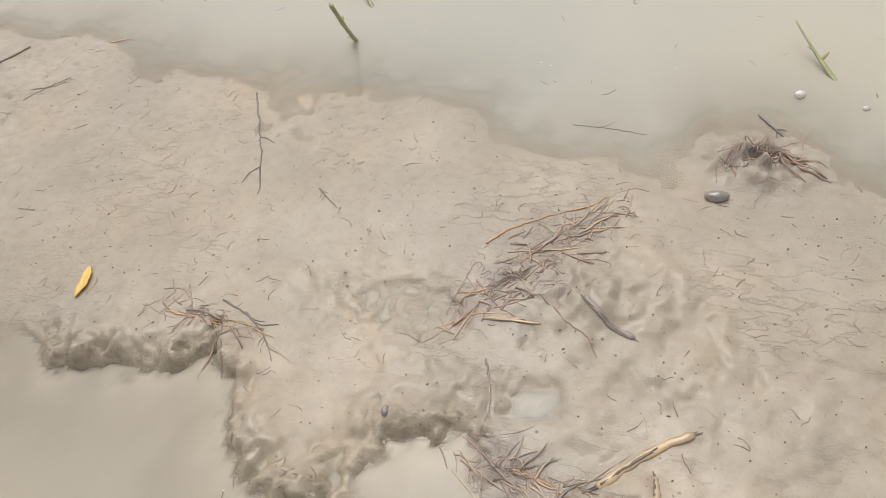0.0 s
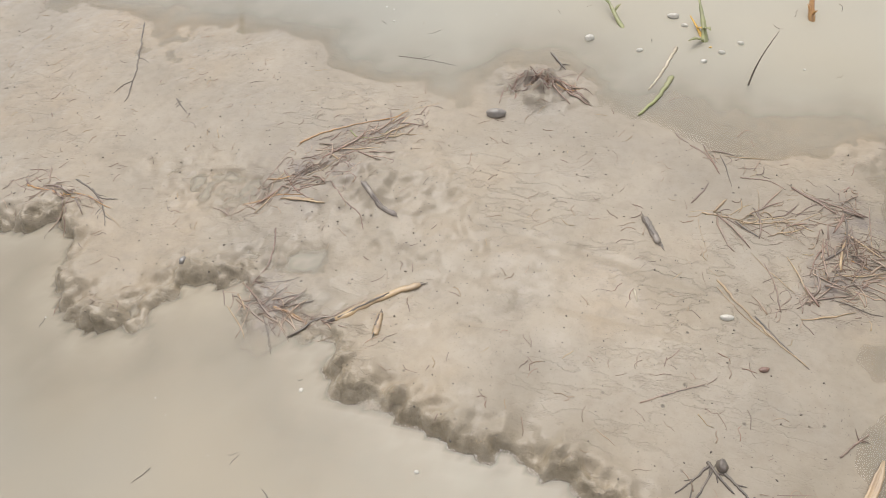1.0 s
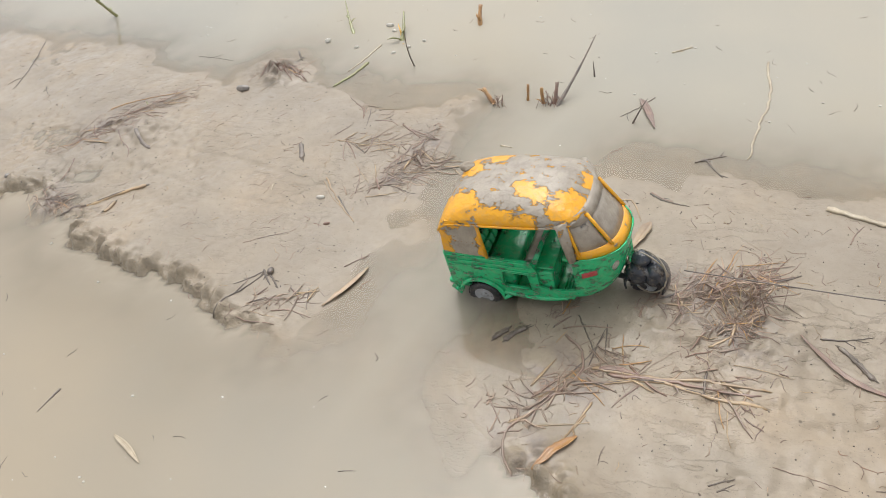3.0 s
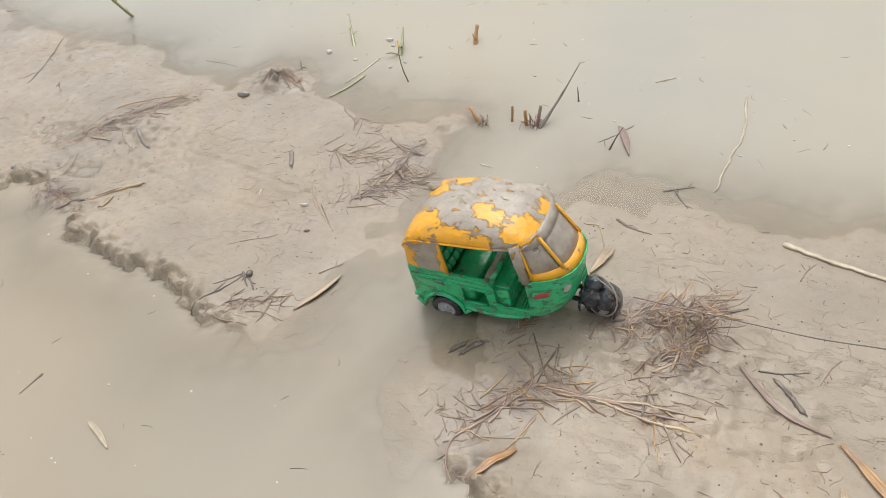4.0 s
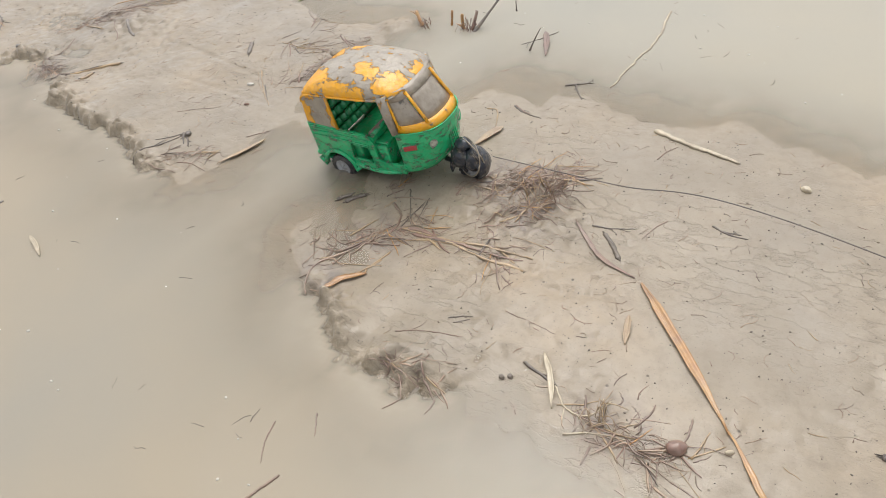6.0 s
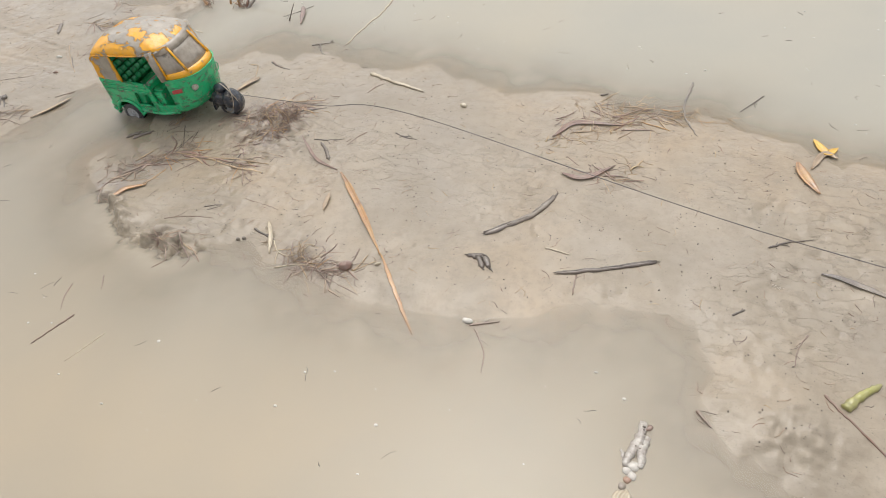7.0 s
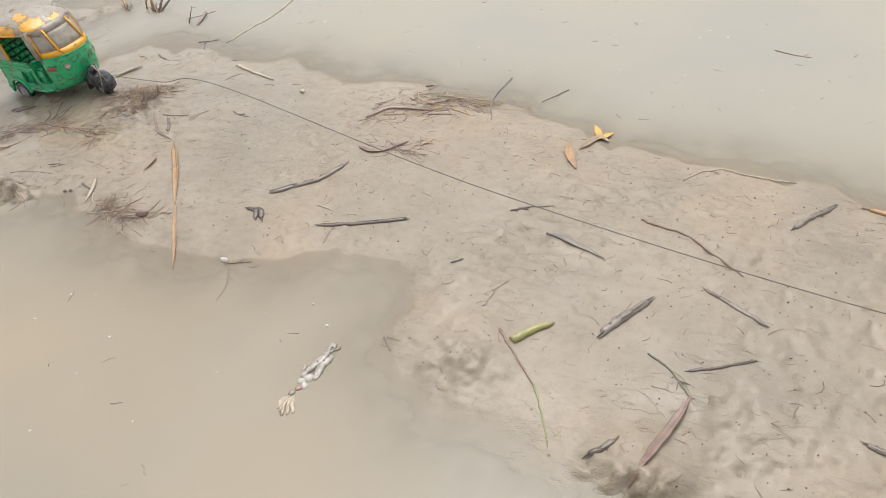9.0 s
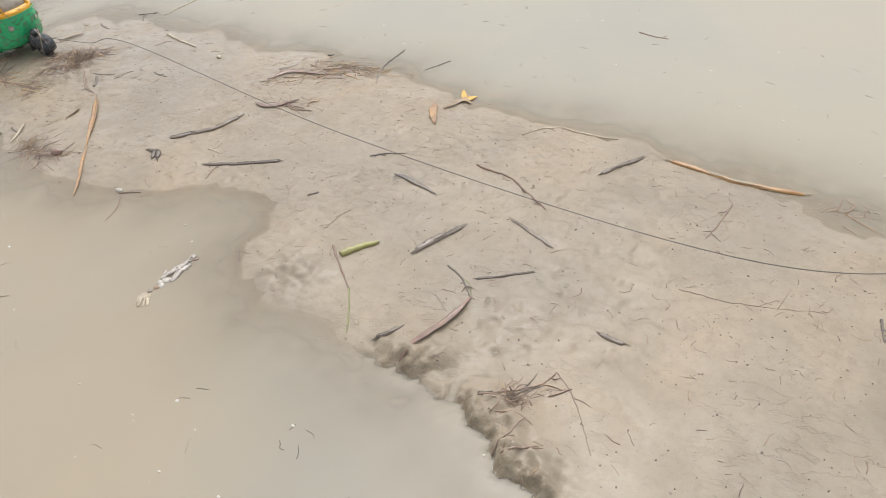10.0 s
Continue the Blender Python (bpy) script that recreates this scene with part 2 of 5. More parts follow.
# Where the water has cut a raw little cliff, and how wide it is.
RAW_EDGES = [(1.472, -0.055, 0.022), (1.558, -0.110, 0.022), (0.20, 0.229, 0.05), (0.25, 0.24, 0.03), (0.29, 0.19, 0.03), (0.325, 0.17, 0.025), (0.37, 0.207, 0.03), (0.465, 0.17, 0.03),
             (0.52, 0.147, 0.045), (0.60, 0.132, 0.05), (0.86, 0.04, 0.03), (0.92, 0.02, 0.03), (1.53, -0.09, 0.03)]


def signed_distance(x, y, outline):
    """Metres to the outline, positive inside it."""
    best, inside = np.full(x.shape, 1e9), np.zeros(x.shape, bool)
    for (ax, ay), (bx, by) in zip(outline, outline[1:] + outline[:1]):
        ex, ey = bx - ax, by - ay
        u = np.clip(((x - ax) * ex + (y - ay) * ey) / (ex * ex + ey * ey + 1e-12), 0, 1)
        best = np.minimum(best, (x - ax - u * ex) ** 2 + (y - ay - u * ey) ** 2)
        if abs(ey) > 1e-9:
            inside ^= ((ay > y) != (by > y)) & (x < ax + (y - ay) * ex / ey)
    return np.where(inside, 1, -1) * np.sqrt(best)


def ground_height(x, y):
    """Height of the mud over the water's face, and how raw it is there."""
    d = np.maximum(signed_distance(x, y, FIRST_BAR_FAR + FIRST_BAR_NEAR), signed_distance(x, y, SECOND_BAR_FAR + SECOND_BAR_NEAR))
    near = np.clip(1.4 - np.abs(d) / 0.05, 0, 1)
    raw = np.zeros(x.shape)
    for cx, cy, r in RAW_EDGES:
        raw = np.maximum(raw, np.clip(1.6 - np.hypot(x - cx, y - cy) / r, 0, 1))
    d = d + near * (0.0045 * fbm(x, y, 0.03, 11, 4, 0.6) + 0.002 * fbm(x, y, 0.008, 12, 2) + (1 - raw) * 0.009 * fbm(x, y, 0.05, 15, 3, 0.6))
    width = 0.040 * (1 - raw) + 0.005 * raw
    top = 0.0034 + 0.0075 * raw * np.exp(-np.maximum(d, 0) / 0.04)
    up = top * (1 - np.exp(-np.maximum(d, 0) / width))
    down = np.maximum(d, -0.25) * 0.062 - 0.008 * raw * np.clip(-d / 0.008, 0, 1) * np.exp(np.minimum(d, 0) / 0.014)
    h = np.where(d > 0, up, down)
    swell = 0.0019 * fbm(x, y, 0.09, 21, 3) + 0.0004 * fbm(x, y, 0.025, 31, 2, 0.5)
    h = h + swell * np.clip(0.35 + d / 0.03, 0.1, 1.0)
    crumble = raw * np.exp(-((d - 0.005) / 0.012) ** 2)
    h = h + crumble * (0.0046 * np.abs(fbm(x, y, 0.019, 41, 4, 0.6)) - 0.0012)
    h = h + crumble * 0.0034 * fbm(x, y, 0.0075, 43, 3, 0.6)
    trodden = np.clip(1.9 * fbm(x, y, 0.10, 61, 2) + 0.10, 0, 1) * np.clip(d / 0.01, 0, 1)
    for cx, cy, r in CHURNED:
        trodden = trodden + 0.15 * np.exp(-((x - cx) ** 2 + (y - cy) ** 2) / r**2) * np.clip(d / 0.01, 0, 1)
    h = h + trodden * (0.0006 * fbm(x, y, 0.011, 62, 3, 0.6) - 0.0016 * np.clip(fbm(x, y, 0.008, 63, 2) - 0.32, 0, 1))
    for rut in WHEEL_RUTS:
        off = np.full(x.shape, 1e9)
        for (ax, ay), (bx, by) in zip(rut, rut[1:]):
            u = np.clip(((x - ax) * (bx - ax) + (y - ay) * (by - ay)) / ((bx - ax) ** 2 + (by - ay) ** 2), 0, 1)
            off = np.minimum(off, np.hypot(x - ax - u * (bx - ax), y - ay - u * (by - ay)))
        h = h - 0.0005 * np.exp(-((off / 0.0022) ** 2)) + 0.0002 * np.exp(-(((off - 0.005) / 0.0022) ** 2))
    for cx, cy, rx, ry, lift in MOUNDS:
        h = h + lift * np.exp(-((x - cx) / rx) ** 2 - ((y - cy) / ry) ** 2) * (1 + 0.8 * fbm(x, y, 0.010, 51, 3, 0.65))
    face = raw * np.exp(-(((d - 0.002) / 0.0075) ** 2))
    return h, np.clip(1.3 * face, 0, 1)


# Ruts that the toy's wheels have left.
WHEEL_RUTS = [[(0.457, 0.253), (0.565, 0.228), (0.688, 0.217)], [(0.461, 0.284), (0.559, 0.269), (0.647, 0.249)]]
# Where rotting heaps have stained the mud: x, y, radius.
STAINS = [(0.525, 0.402, 0.022), (0.399, 0.303, 0.03), (0.424, 0.34, 0.02), (0.911, 0.183, 0.024), (0.851, 0.114, 0.025), (0.84, 0.071, 0.02), (0.698, 0.268, 0.024), (0.938, 0.157, 0.022), (1.036, 0.037, 0.018), (0.409, 0.203, 0.022), (0.704, 0.303, 0.016), (0.71, 0.304, 0.02)]
# Small heaps and hollows on the bars: x, y, half widths, lift.
MOUNDS = [(0.525, 0.40, 0.024, 0.016, 0.008), (0.44, 0.30, 0.05, 0.022, 0.003), (0.345, 0.285, 0.05, 0.022, -0.003), (0.40, 0.235, 0.03, 0.012, -0.004),
          (0.72, 0.36, 0.012, 0.012, 0.003), (0.935, 0.17, 0.045, 0.035, 0.003), (1.36, -0.02, 0.025, 0.02, 0.003)]


def spread(lo, hi, step):
    """Even steps from lo to hi, then ever wider ones out to the horizon."""
    mid = list(np.arange(lo, hi + step / 2, step))
    out, gap = [], step
    while not out or out[-1] < 900:
        gap *= 1.35
        out.append((out[-1] if out else 0) + gap)
    return np.array([lo - v for v in out[::-1]] + mid + [mid[-1] + v for v in out])


def sheet(name, xs, ys, z, material, extra):
    nx, ny = len(xs), len(ys)
    gx, gy = np.meshgrid(xs, ys)
    co = np.stack([gx.ravel(), gy.ravel(), z.ravel()], 1).astype(np.float32)
    i = (np.arange(ny - 1)[:, None] * nx + np.arange(nx - 1)).ravel()
    quads = np.stack([i, i + 1, i + nx + 1, i + nx], 1).astype(np.int32)
    me = bpy.data.meshes.new(name)
    me.vertices.add(len(co))
    me.vertices.foreach_set("co", co.ravel())
    me.loops.add(quads.size)
    me.loops.foreach_set("vertex_index", quads.ravel())
    me.polygons.add(len(quads))
    me.polygons.foreach_set("loop_start", np.arange(0, quads.size, 4, dtype=np.int32))
    me.update(calc_edges=True)
    me.polygons.foreach_set("use_smooth", np.ones(len(quads), bool))
    for key, values in extra.items():
        me.attributes.new(key, "FLOAT", "POINT").data.foreach_set("value", values.ravel().astype(np.float32))
    me.materials.append(material)
    return new(name, me)


gxs, gys = spread(-0.20, 1.80, 0.0017), spread(-0.28, 0.75, 0.0017)
ggx, ggy = np.meshgrid(gxs, gys)
ground_z, ground_raw = ground_height(ggx, ggy)
ground_stain = np.zeros(ggx.shape)
for sx, sy, sr in STAINS:
    ground_stain = np.maximum(ground_stain, np.exp(-((ggx - sx) ** 2 + (ggy - sy) ** 2) / sr**2))
tagged(sheet("ground", gxs, gys, ground_z, M_MUD, {"raw": ground_raw, "stain": ground_stain}), "low wet tan mud bars with crumbling edges between puddles", "mud ground", kind="structure")
wxs, wys = gxs[::2], gys[::2]
water_depth = np.maximum(-ground_z[::2, ::2], 0)
# brighter far light, painted: pool behind the bars made paler than the front one
pool_sheen = np.clip(0.5 + (ggy[::2, ::2] + 0.19 * ggx[::2, ::2] - 0.40) / 0.30, 0, 1)
water = tagged(sheet("water", wxs, wys, np.zeros(water_depth.shape), M_WATER, {"turbid": 0.12 + 0.88 * (1 - np.exp(-water_depth / 0.0020)), "far_sheen": pool_sheen}), "still cloudy tan puddle water round the mud", "water", kind="structure")
water.visible_shadow = False  # daylight reaches the bottom through the shallows


def mud_at(x, y):
    """Height of whatever a thing at x, y lies on: mud, or the water's face."""
    i = min(max(int(np.searchsorted(gxs, x)) - 1, 0), len(gxs) - 2)
    j = min(max(int(np.searchsorted(gys, y)) - 1, 0), len(gys) - 2)
    u, v = (x - gxs[i]) / (gxs[i + 1] - gxs[i]), (y - gys[j]) / (gys[j + 1] - gys[j])
    h = (ground_z[j, i] * (1 - u) + ground_z[j, i + 1] * u) * (1 - v) + (ground_z[j + 1, i] * (1 - u) + ground_z[j + 1, i + 1] * u) * v
    return max(float(h), 0.0)

# ---- things ----
def part(name, bm, material, parent=None, label="", smooth=True):
    me = bpy.data.meshes.new(name)
    bm.to_mesh(me)
    bm.free()
    if smooth:
        me.polygons.foreach_set("use_smooth", np.ones(len(me.polygons), bool))
    me.materials.append(material)
    ob = new(name, me)
    if parent:
        ob.parent = parent
    return tagged(ob, label) if label else ob


# ---- kinds of loose things ----


def smooth_line(pts, n):
    """Points along a smooth curve through pts (2D or 3D)."""
    p = [Vector(q).to_3d() for q in pts]
    p = [p[0] * 2 - p[1]] + p + [p[-1] * 2 - p[-2]]
    out = []
    spans = len(p) - 3
    for k in range(n + 1):
        u = k / n * spans
        i = min(int(u), spans - 1)
        u -= i
        a, b, c, d = p[i : i + 4]
        out.append(0.5 * ((2 * b) + (c - a) * u + (2 * a - 5 * b + 4 * c - d) * u * u + (3 * b - a - 3 * c + d) * u**3))
    return out


def tube(bm, line, radii, sides=6, squash=1.0, ragged=0.0, rnd=random):
    """A closed tapering tube along a line of points, added to bm."""
    rings = []
    for i, c in enumerate(line):
        way = (line[min(i + 1, len(line) - 1)] - line[max(i - 1, 0)]).normalized()
        side = way.cross(Vector((0, 0, 1)))
        side = side.normalized() if side.length > 0.05 else Vector((1, 0, 0))
        up = side.cross(way).normalized()
        ring = []
        for k in range(sides):
            a = 2 * math.pi * k / sides
            r = radii[i] * (1 + ragged * rnd.uniform(-1, 1))
            ring.append(bm.verts.new(c + side * (r * math.cos(a)) + up * (r * squash * math.sin(a))))
        rings.append(ring)
    for a, b in zip(rings, rings[1:]):
        for k in range(sides):
            bm.faces.new((a[k], a[(k + 1) % sides], b[(k + 1) % sides], b[k]))
    bm.faces.new(rings[0][::-1])
    bm.faces.new(rings[-1])


def laid(pts, n, lift, wobble, rnd):
    """A line laid over the mud or the water, with a little unevenness of its own."""
    line = smooth_line(pts, n)
    size = (line[-1] - line[0]).length
    for i, c in enumerate(line):
        c.x += rnd.uniform(-1, 1) * wobble * size
        c.y += rnd.uniform(-1, 1) * wobble * size
        c.z = mud_at(c.x, c.y) + lift
    for _ in range(2):
        zs = [c.z for c in line]
        for i in range(1, len(line) - 1):
            line[i].z = max((zs[i - 1] + zs[i] + zs[i + 1]) / 3, zs[i] - lift)
    return line


def settle(ob, label, category, group=""):
    return tagged(ob, label, category, group)


def strand(name, pts, width, material, label):
    """A twig, root or straw: a thin, slightly crooked, tapering stalk, most with a side shoot."""
    rnd = random.Random(label + str(pts))
    r = width * 0.36
    bm = bmesh.new()
    n = 10 + 3 * len(pts)
    line = laid(pts, n, r * 0.25, 0.008, rnd)
    radii = [r * (1.0 - 0.45 * (i / n)) * rnd.uniform(0.82, 1.15) for i in range(n + 1)]
    radii[0] *= 0.7
    radii[-1] *= 0.45
    tube(bm, line, radii, 6, 0.5 if "straw" in name else 0.85, 0.12, rnd)
    size = (line[-1] - line[0]).length
    if name in ("twig", "root") and size > 0.008:
        for _ in range(rnd.choice((1, 1, 2, 3))):
            i = rnd.randrange(3, n - 2)
            way = (line[i + 1] - line[i]).normalized()
            way = Matrix.Rotation(rnd.choice((-1, 1)) * rnd.uniform(0.4, 1.1), 3, "Z") @ way
            end = line[i] + way * size * rnd.uniform(0.12, 0.3)
            end.z = mud_at(end.x, end.y) + r * 0.5
            mid = (line[i] + end) / 2 + Vector((rnd.uniform(-1, 1), rnd.uniform(-1, 1), 0)) * size * 0.03
            tube(bm, [line[i], mid, end], [r * 0.5, r * 0.42, r * 0.2], 5, 0.9)
    return settle(part(name, bm, material), label, name.split("_")[-1])


def bark(name, pts, width, material, label):
    """A stick or chip: a split, uneven flattened rod with frayed ends and a strip peeling along it."""
    rnd = random.Random(label + str(pts))
    r = width / 2
    bm = bmesh.new()
    r *= 0.8
    n = 16
    line = laid(pts, n, r * 0.2, 0.006, rnd)
    radii = [r * rnd.uniform(0.72, 1.08) for _ in range(n + 1)]
    radii[0] *= 0.75
    radii[-1] *= 0.6
    tube(bm, line, radii, 9, 0.62, 0.16, rnd)
    ob = settle(part(name, bm, material), label, name.split("_")[-1])
    shade = M_PALE if material is M_ORANGE else M_DARK if material is M_STRAW else material
    for _ in range(4):
        bm = bmesh.new()
        a = rnd.randrange(0, n - 5)
        off = Vector((rnd.uniform(-1, 1) * r * 0.5, rnd.uniform(-1, 1) * r * 0.5, r * 0.55))
        tube(bm, [line[k] + off for k in range(a, min(a + rnd.randrange(4, 8), n + 1))], [r * 0.22] * 8, 4, 0.7, 0.3, rnd)
        part("splinter", bm, shade, ob)
    for e, s in ((0, 1), (n, -1)):
        for _ in range(3):
            bm = bmesh.new()
            way = (line[e] - line[e + s]).normalized() * r * rnd.uniform(0.8, 2.2)
            off = Vector((rnd.uniform(-1, 1), rnd.uniform(-1, 1), rnd.uniform(-0.3, 0.5))) * r * 0.5
            tube(bm, [line[e + s] + off, line[e] + off + way], [r * 0.28, r * 0.08], 4, 0.8)
            part("splinter", bm, shade, ob)
    return ob


def leaf(name, pts, width, material, label):
    """A dead leaf or blade: a thin curled strip with a midrib, pointed at its ends."""
    rnd = random.Random(label + str(pts))
    n = 14
    line = laid(pts, n, width * 0.10 + 0.0004, 0.004, rnd)
    curl = rnd.uniform(0.15, 0.5)
    bm = bmesh.new()
    rows = []
    for i, c in enumerate(line):
        u = i / n
        w = width / 2 * min(1.0, 0.25 + 3.2 * u, 0.15 + 2.6 * (1 - u)) * rnd.uniform(0.9, 1.08)
        way = (line[min(i + 1, n)] - line[max(i - 1, 0)]).normalized()
        side = way.cross(Vector((0, 0, 1))).normalized()
        twist = curl * math.sin(3 * u + curl * 9)
        row = []
        for k, v in enumerate((-1, -0.5, 0, 0.5, 1)):
            row.append(c + side * (v * w) + Vector((0, 0, abs(v) * w * curl + v * w * twist * 0.5)))
        rows.append(row)
    thick = Vector((0, 0, max(0.00025, width * 0.04)))
    tops = [[bm.verts.new(p + thick) for p in row] for row in rows]
    lows = [[bm.verts.new(p - thick) for p in row] for row in rows]
    for i in range(n):
        for k in range(4):
            bm.faces.new((tops[i][k], tops[i + 1][k], tops[i + 1][k + 1], tops[i][k + 1]))
            bm.faces.new((lows[i][k + 1], lows[i + 1][k + 1], lows[i + 1][k], lows[i][k]))
        bm.faces.new((tops[i][0], lows[i][0], lows[i + 1][0], tops[i + 1][0]))
        bm.faces.new((tops[i][4], tops[i + 1][4], lows[i + 1][4], lows[i][4]))
    for e in (0, n):
        ring = tops[e] + lows[e][::-1]
        bm.faces.new(ring if e == 0 else ring[::-1])
    ob = settle(part(name, bm, material), label, name.split("_")[-1])
    bm = bmesh.new()
    tube(bm, [c + thick for c in line[1:-1]], [width * 0.07 * (1 - 0.6 * i / n) for i in range(n - 1)], 5, 0.8)
    part("midrib", bm, material, ob)
    return ob


def pebble(name, at, width, height, material, label):
    """A lumpy rounded lump, half sunk."""
    rnd = random.Random(label + str(at))
    bm = bmesh.new()
    bmesh.ops.create_icosphere(bm, subdivisions=3, radius=0.5)
    turn = rnd.uniform(0, 3)
    for v in bm.verts:
        d = 1 + 0.22 * noise.noise(v.co * 3 + Vector((turn, 0, 0))) + 0.08 * noise.noise(v.co * 9)
        v.co = v.co * d
    bmesh.ops.transform(bm, matrix=Matrix.Diagonal((width * 0.85, height * 0.9, min(width, height) * 0.8, 1)), verts=bm.verts)
    z = mud_at(*at)
    bmesh.ops.transform(bm, matrix=pose(at[0], at[1], z + height * 0.15, 0, 0, rnd.uniform(-25, 35)), verts=bm.verts)
    return settle(part(name, bm, material), label, name.split("_")[-1])


def stander(name, base, top, width, material, label):
    """A stalk that stands in the water or mud, rooted below its face."""
    rnd = random.Random(label + str(base))
    foot = Vector((base[0], base[1], mud_at(*base) - 0.004))
    head = Vector(top)
    n = 9
    bm = bmesh.new()
    bow = Vector((rnd.uniform(-1, 1), rnd.uniform(-1, 1), 0)) * (head - foot).length * 0.05
    line = [foot.lerp(head, i / n) + bow * math.sin(math.pi * i / n) for i in range(n + 1)]
    r = width / 2
    thin = 0.75 if name in ("grass_blade", "twig", "reed_stick") else 0.2
    tube(bm, line, [r * (1 - thin * i / n) * rnd.uniform(0.9, 1.15) for i in range(n + 1)], 7, 0.6 if name == "grass_blade" else 1.0, 0.1, rnd)
    ob = settle(part(name, bm, material), label, name.split("_")[-1])
    if name in ("stem", "grass_blade", "stub"):
        for k in range(5 if name == "stem" else 2):
            bm = bmesh.new()
            i = rnd.randrange(1, n)
            way = Vector((rnd.uniform(-1, 1), rnd.uniform(-1, 1), rnd.uniform(0.2, 1.2))).normalized() * width * rnd.uniform(1.5, 3)
            tube(bm, [line[i], line[i] + way * 0.6, line[i] + way + Vector((0, 0, -0.2 * way.length))], [r * 0.4, r * 0.6, r * 0.1], 5, 0.35)
            part("side_leaf", bm, material, ob)
    return ob


def clump(a, b, half, count, material, label):
    """A tangle of fine bent rootlets strewn along the line from a to b."""
    rnd = random.Random(label + str(a))
    a, b = Vector(a), Vector(b)
    along = (b - a)
    length = along.length
    across = Vector((-along.y, along.x)) / length
    heading = math.atan2(along.y, along.x)
    bm = bmesh.new()
    for _ in range(int(count * 0.9)):
        u = min(max(rnd.gauss(0.5, 0.28), -0.08), 1.08)
        v = rnd.gauss(0, 0.6) * half * (1 - 0.4 * abs(2 * u - 1))
        p = a + along * u + across * v
        curly = rnd.random() < 0.5
        size = rnd.uniform(0.004, 0.012) if curly else rnd.uniform(0.006, 0.026) * (0.6 + 0.7 * rnd.random() ** 2)
        turn = heading + rnd.gauss(0, 0.9)
        bend = rnd.gauss(0, 1.7) if curly else rnd.gauss(0, 0.55)
        kink = rnd.randrange(1, 5) if rnd.random() < 0.25 else -1
        close = math.exp(-((v / (half * 0.5)) ** 2) - ((u - 0.5) / 0.3) ** 2)
        rise = rnd.random() ** 2 * 0.0034 * close
        r = rnd.choice((0.00014, 0.0002, 0.0003)) if curly else rnd.choice((0.00014, 0.0002, 0.00028, 0.00042, 0.0006))
        line = []
        q = p.copy()
        for k in range(6):
            line.append(Vector((q.x, q.y, mud_at(q.x, q.y) + r * 0.2 + rise * math.sin(math.pi * (k + 0.5) / 6))))
            q += Vector((math.cos(turn), math.sin(turn))) * size / 5
            turn += bend / 5 + rnd.gauss(0, 0.32 if curly else 0.12) + (rnd.choice((-1, 1)) * 0.9 if k == kink else 0)
        tube(bm, line, [r * 0.8, r * 1.1, r, r * 0.95, r * 0.8, r * 0.45], 5, 0.9 if curly else 0.45)
    ob = settle(part("root_tangle", bm, material), label, "plant debris")
    for k in range(max(4, count // 8)):
        u, v = rnd.uniform(0, 1), rnd.gauss(0, 0.45) * half
        p = a + along * u + across * v
        size, turn = rnd.uniform(0.010, 0.030), heading + rnd.gauss(0, 0.7)
        w = rnd.choice((0.0002, 0.0003, 0.0004, 0.0005, 0.0008))
        line = []
        for j in range(6):
            line.append(Vector((p.x, p.y, mud_at(p.x, p.y) + w * 0.2 + rnd.random() * 0.0006)))
            p += Vector((math.cos(turn), math.sin(turn))) * size / 5
            turn += rnd.gauss(0, 0.09)
        bm = bmesh.new()
        tube(bm, line, [w * 0.7, w, w * 1.05, w, w * 0.8, w * 0.4], 5, 0.32, 0.12, rnd)
        part("straw_piece", bm, rnd.choice((M_STRAW, M_STRAW, M_RED, M_RED, M_ORANGE, M_ROOT, M_ROOT, M_DARK)), ob)
    return ob


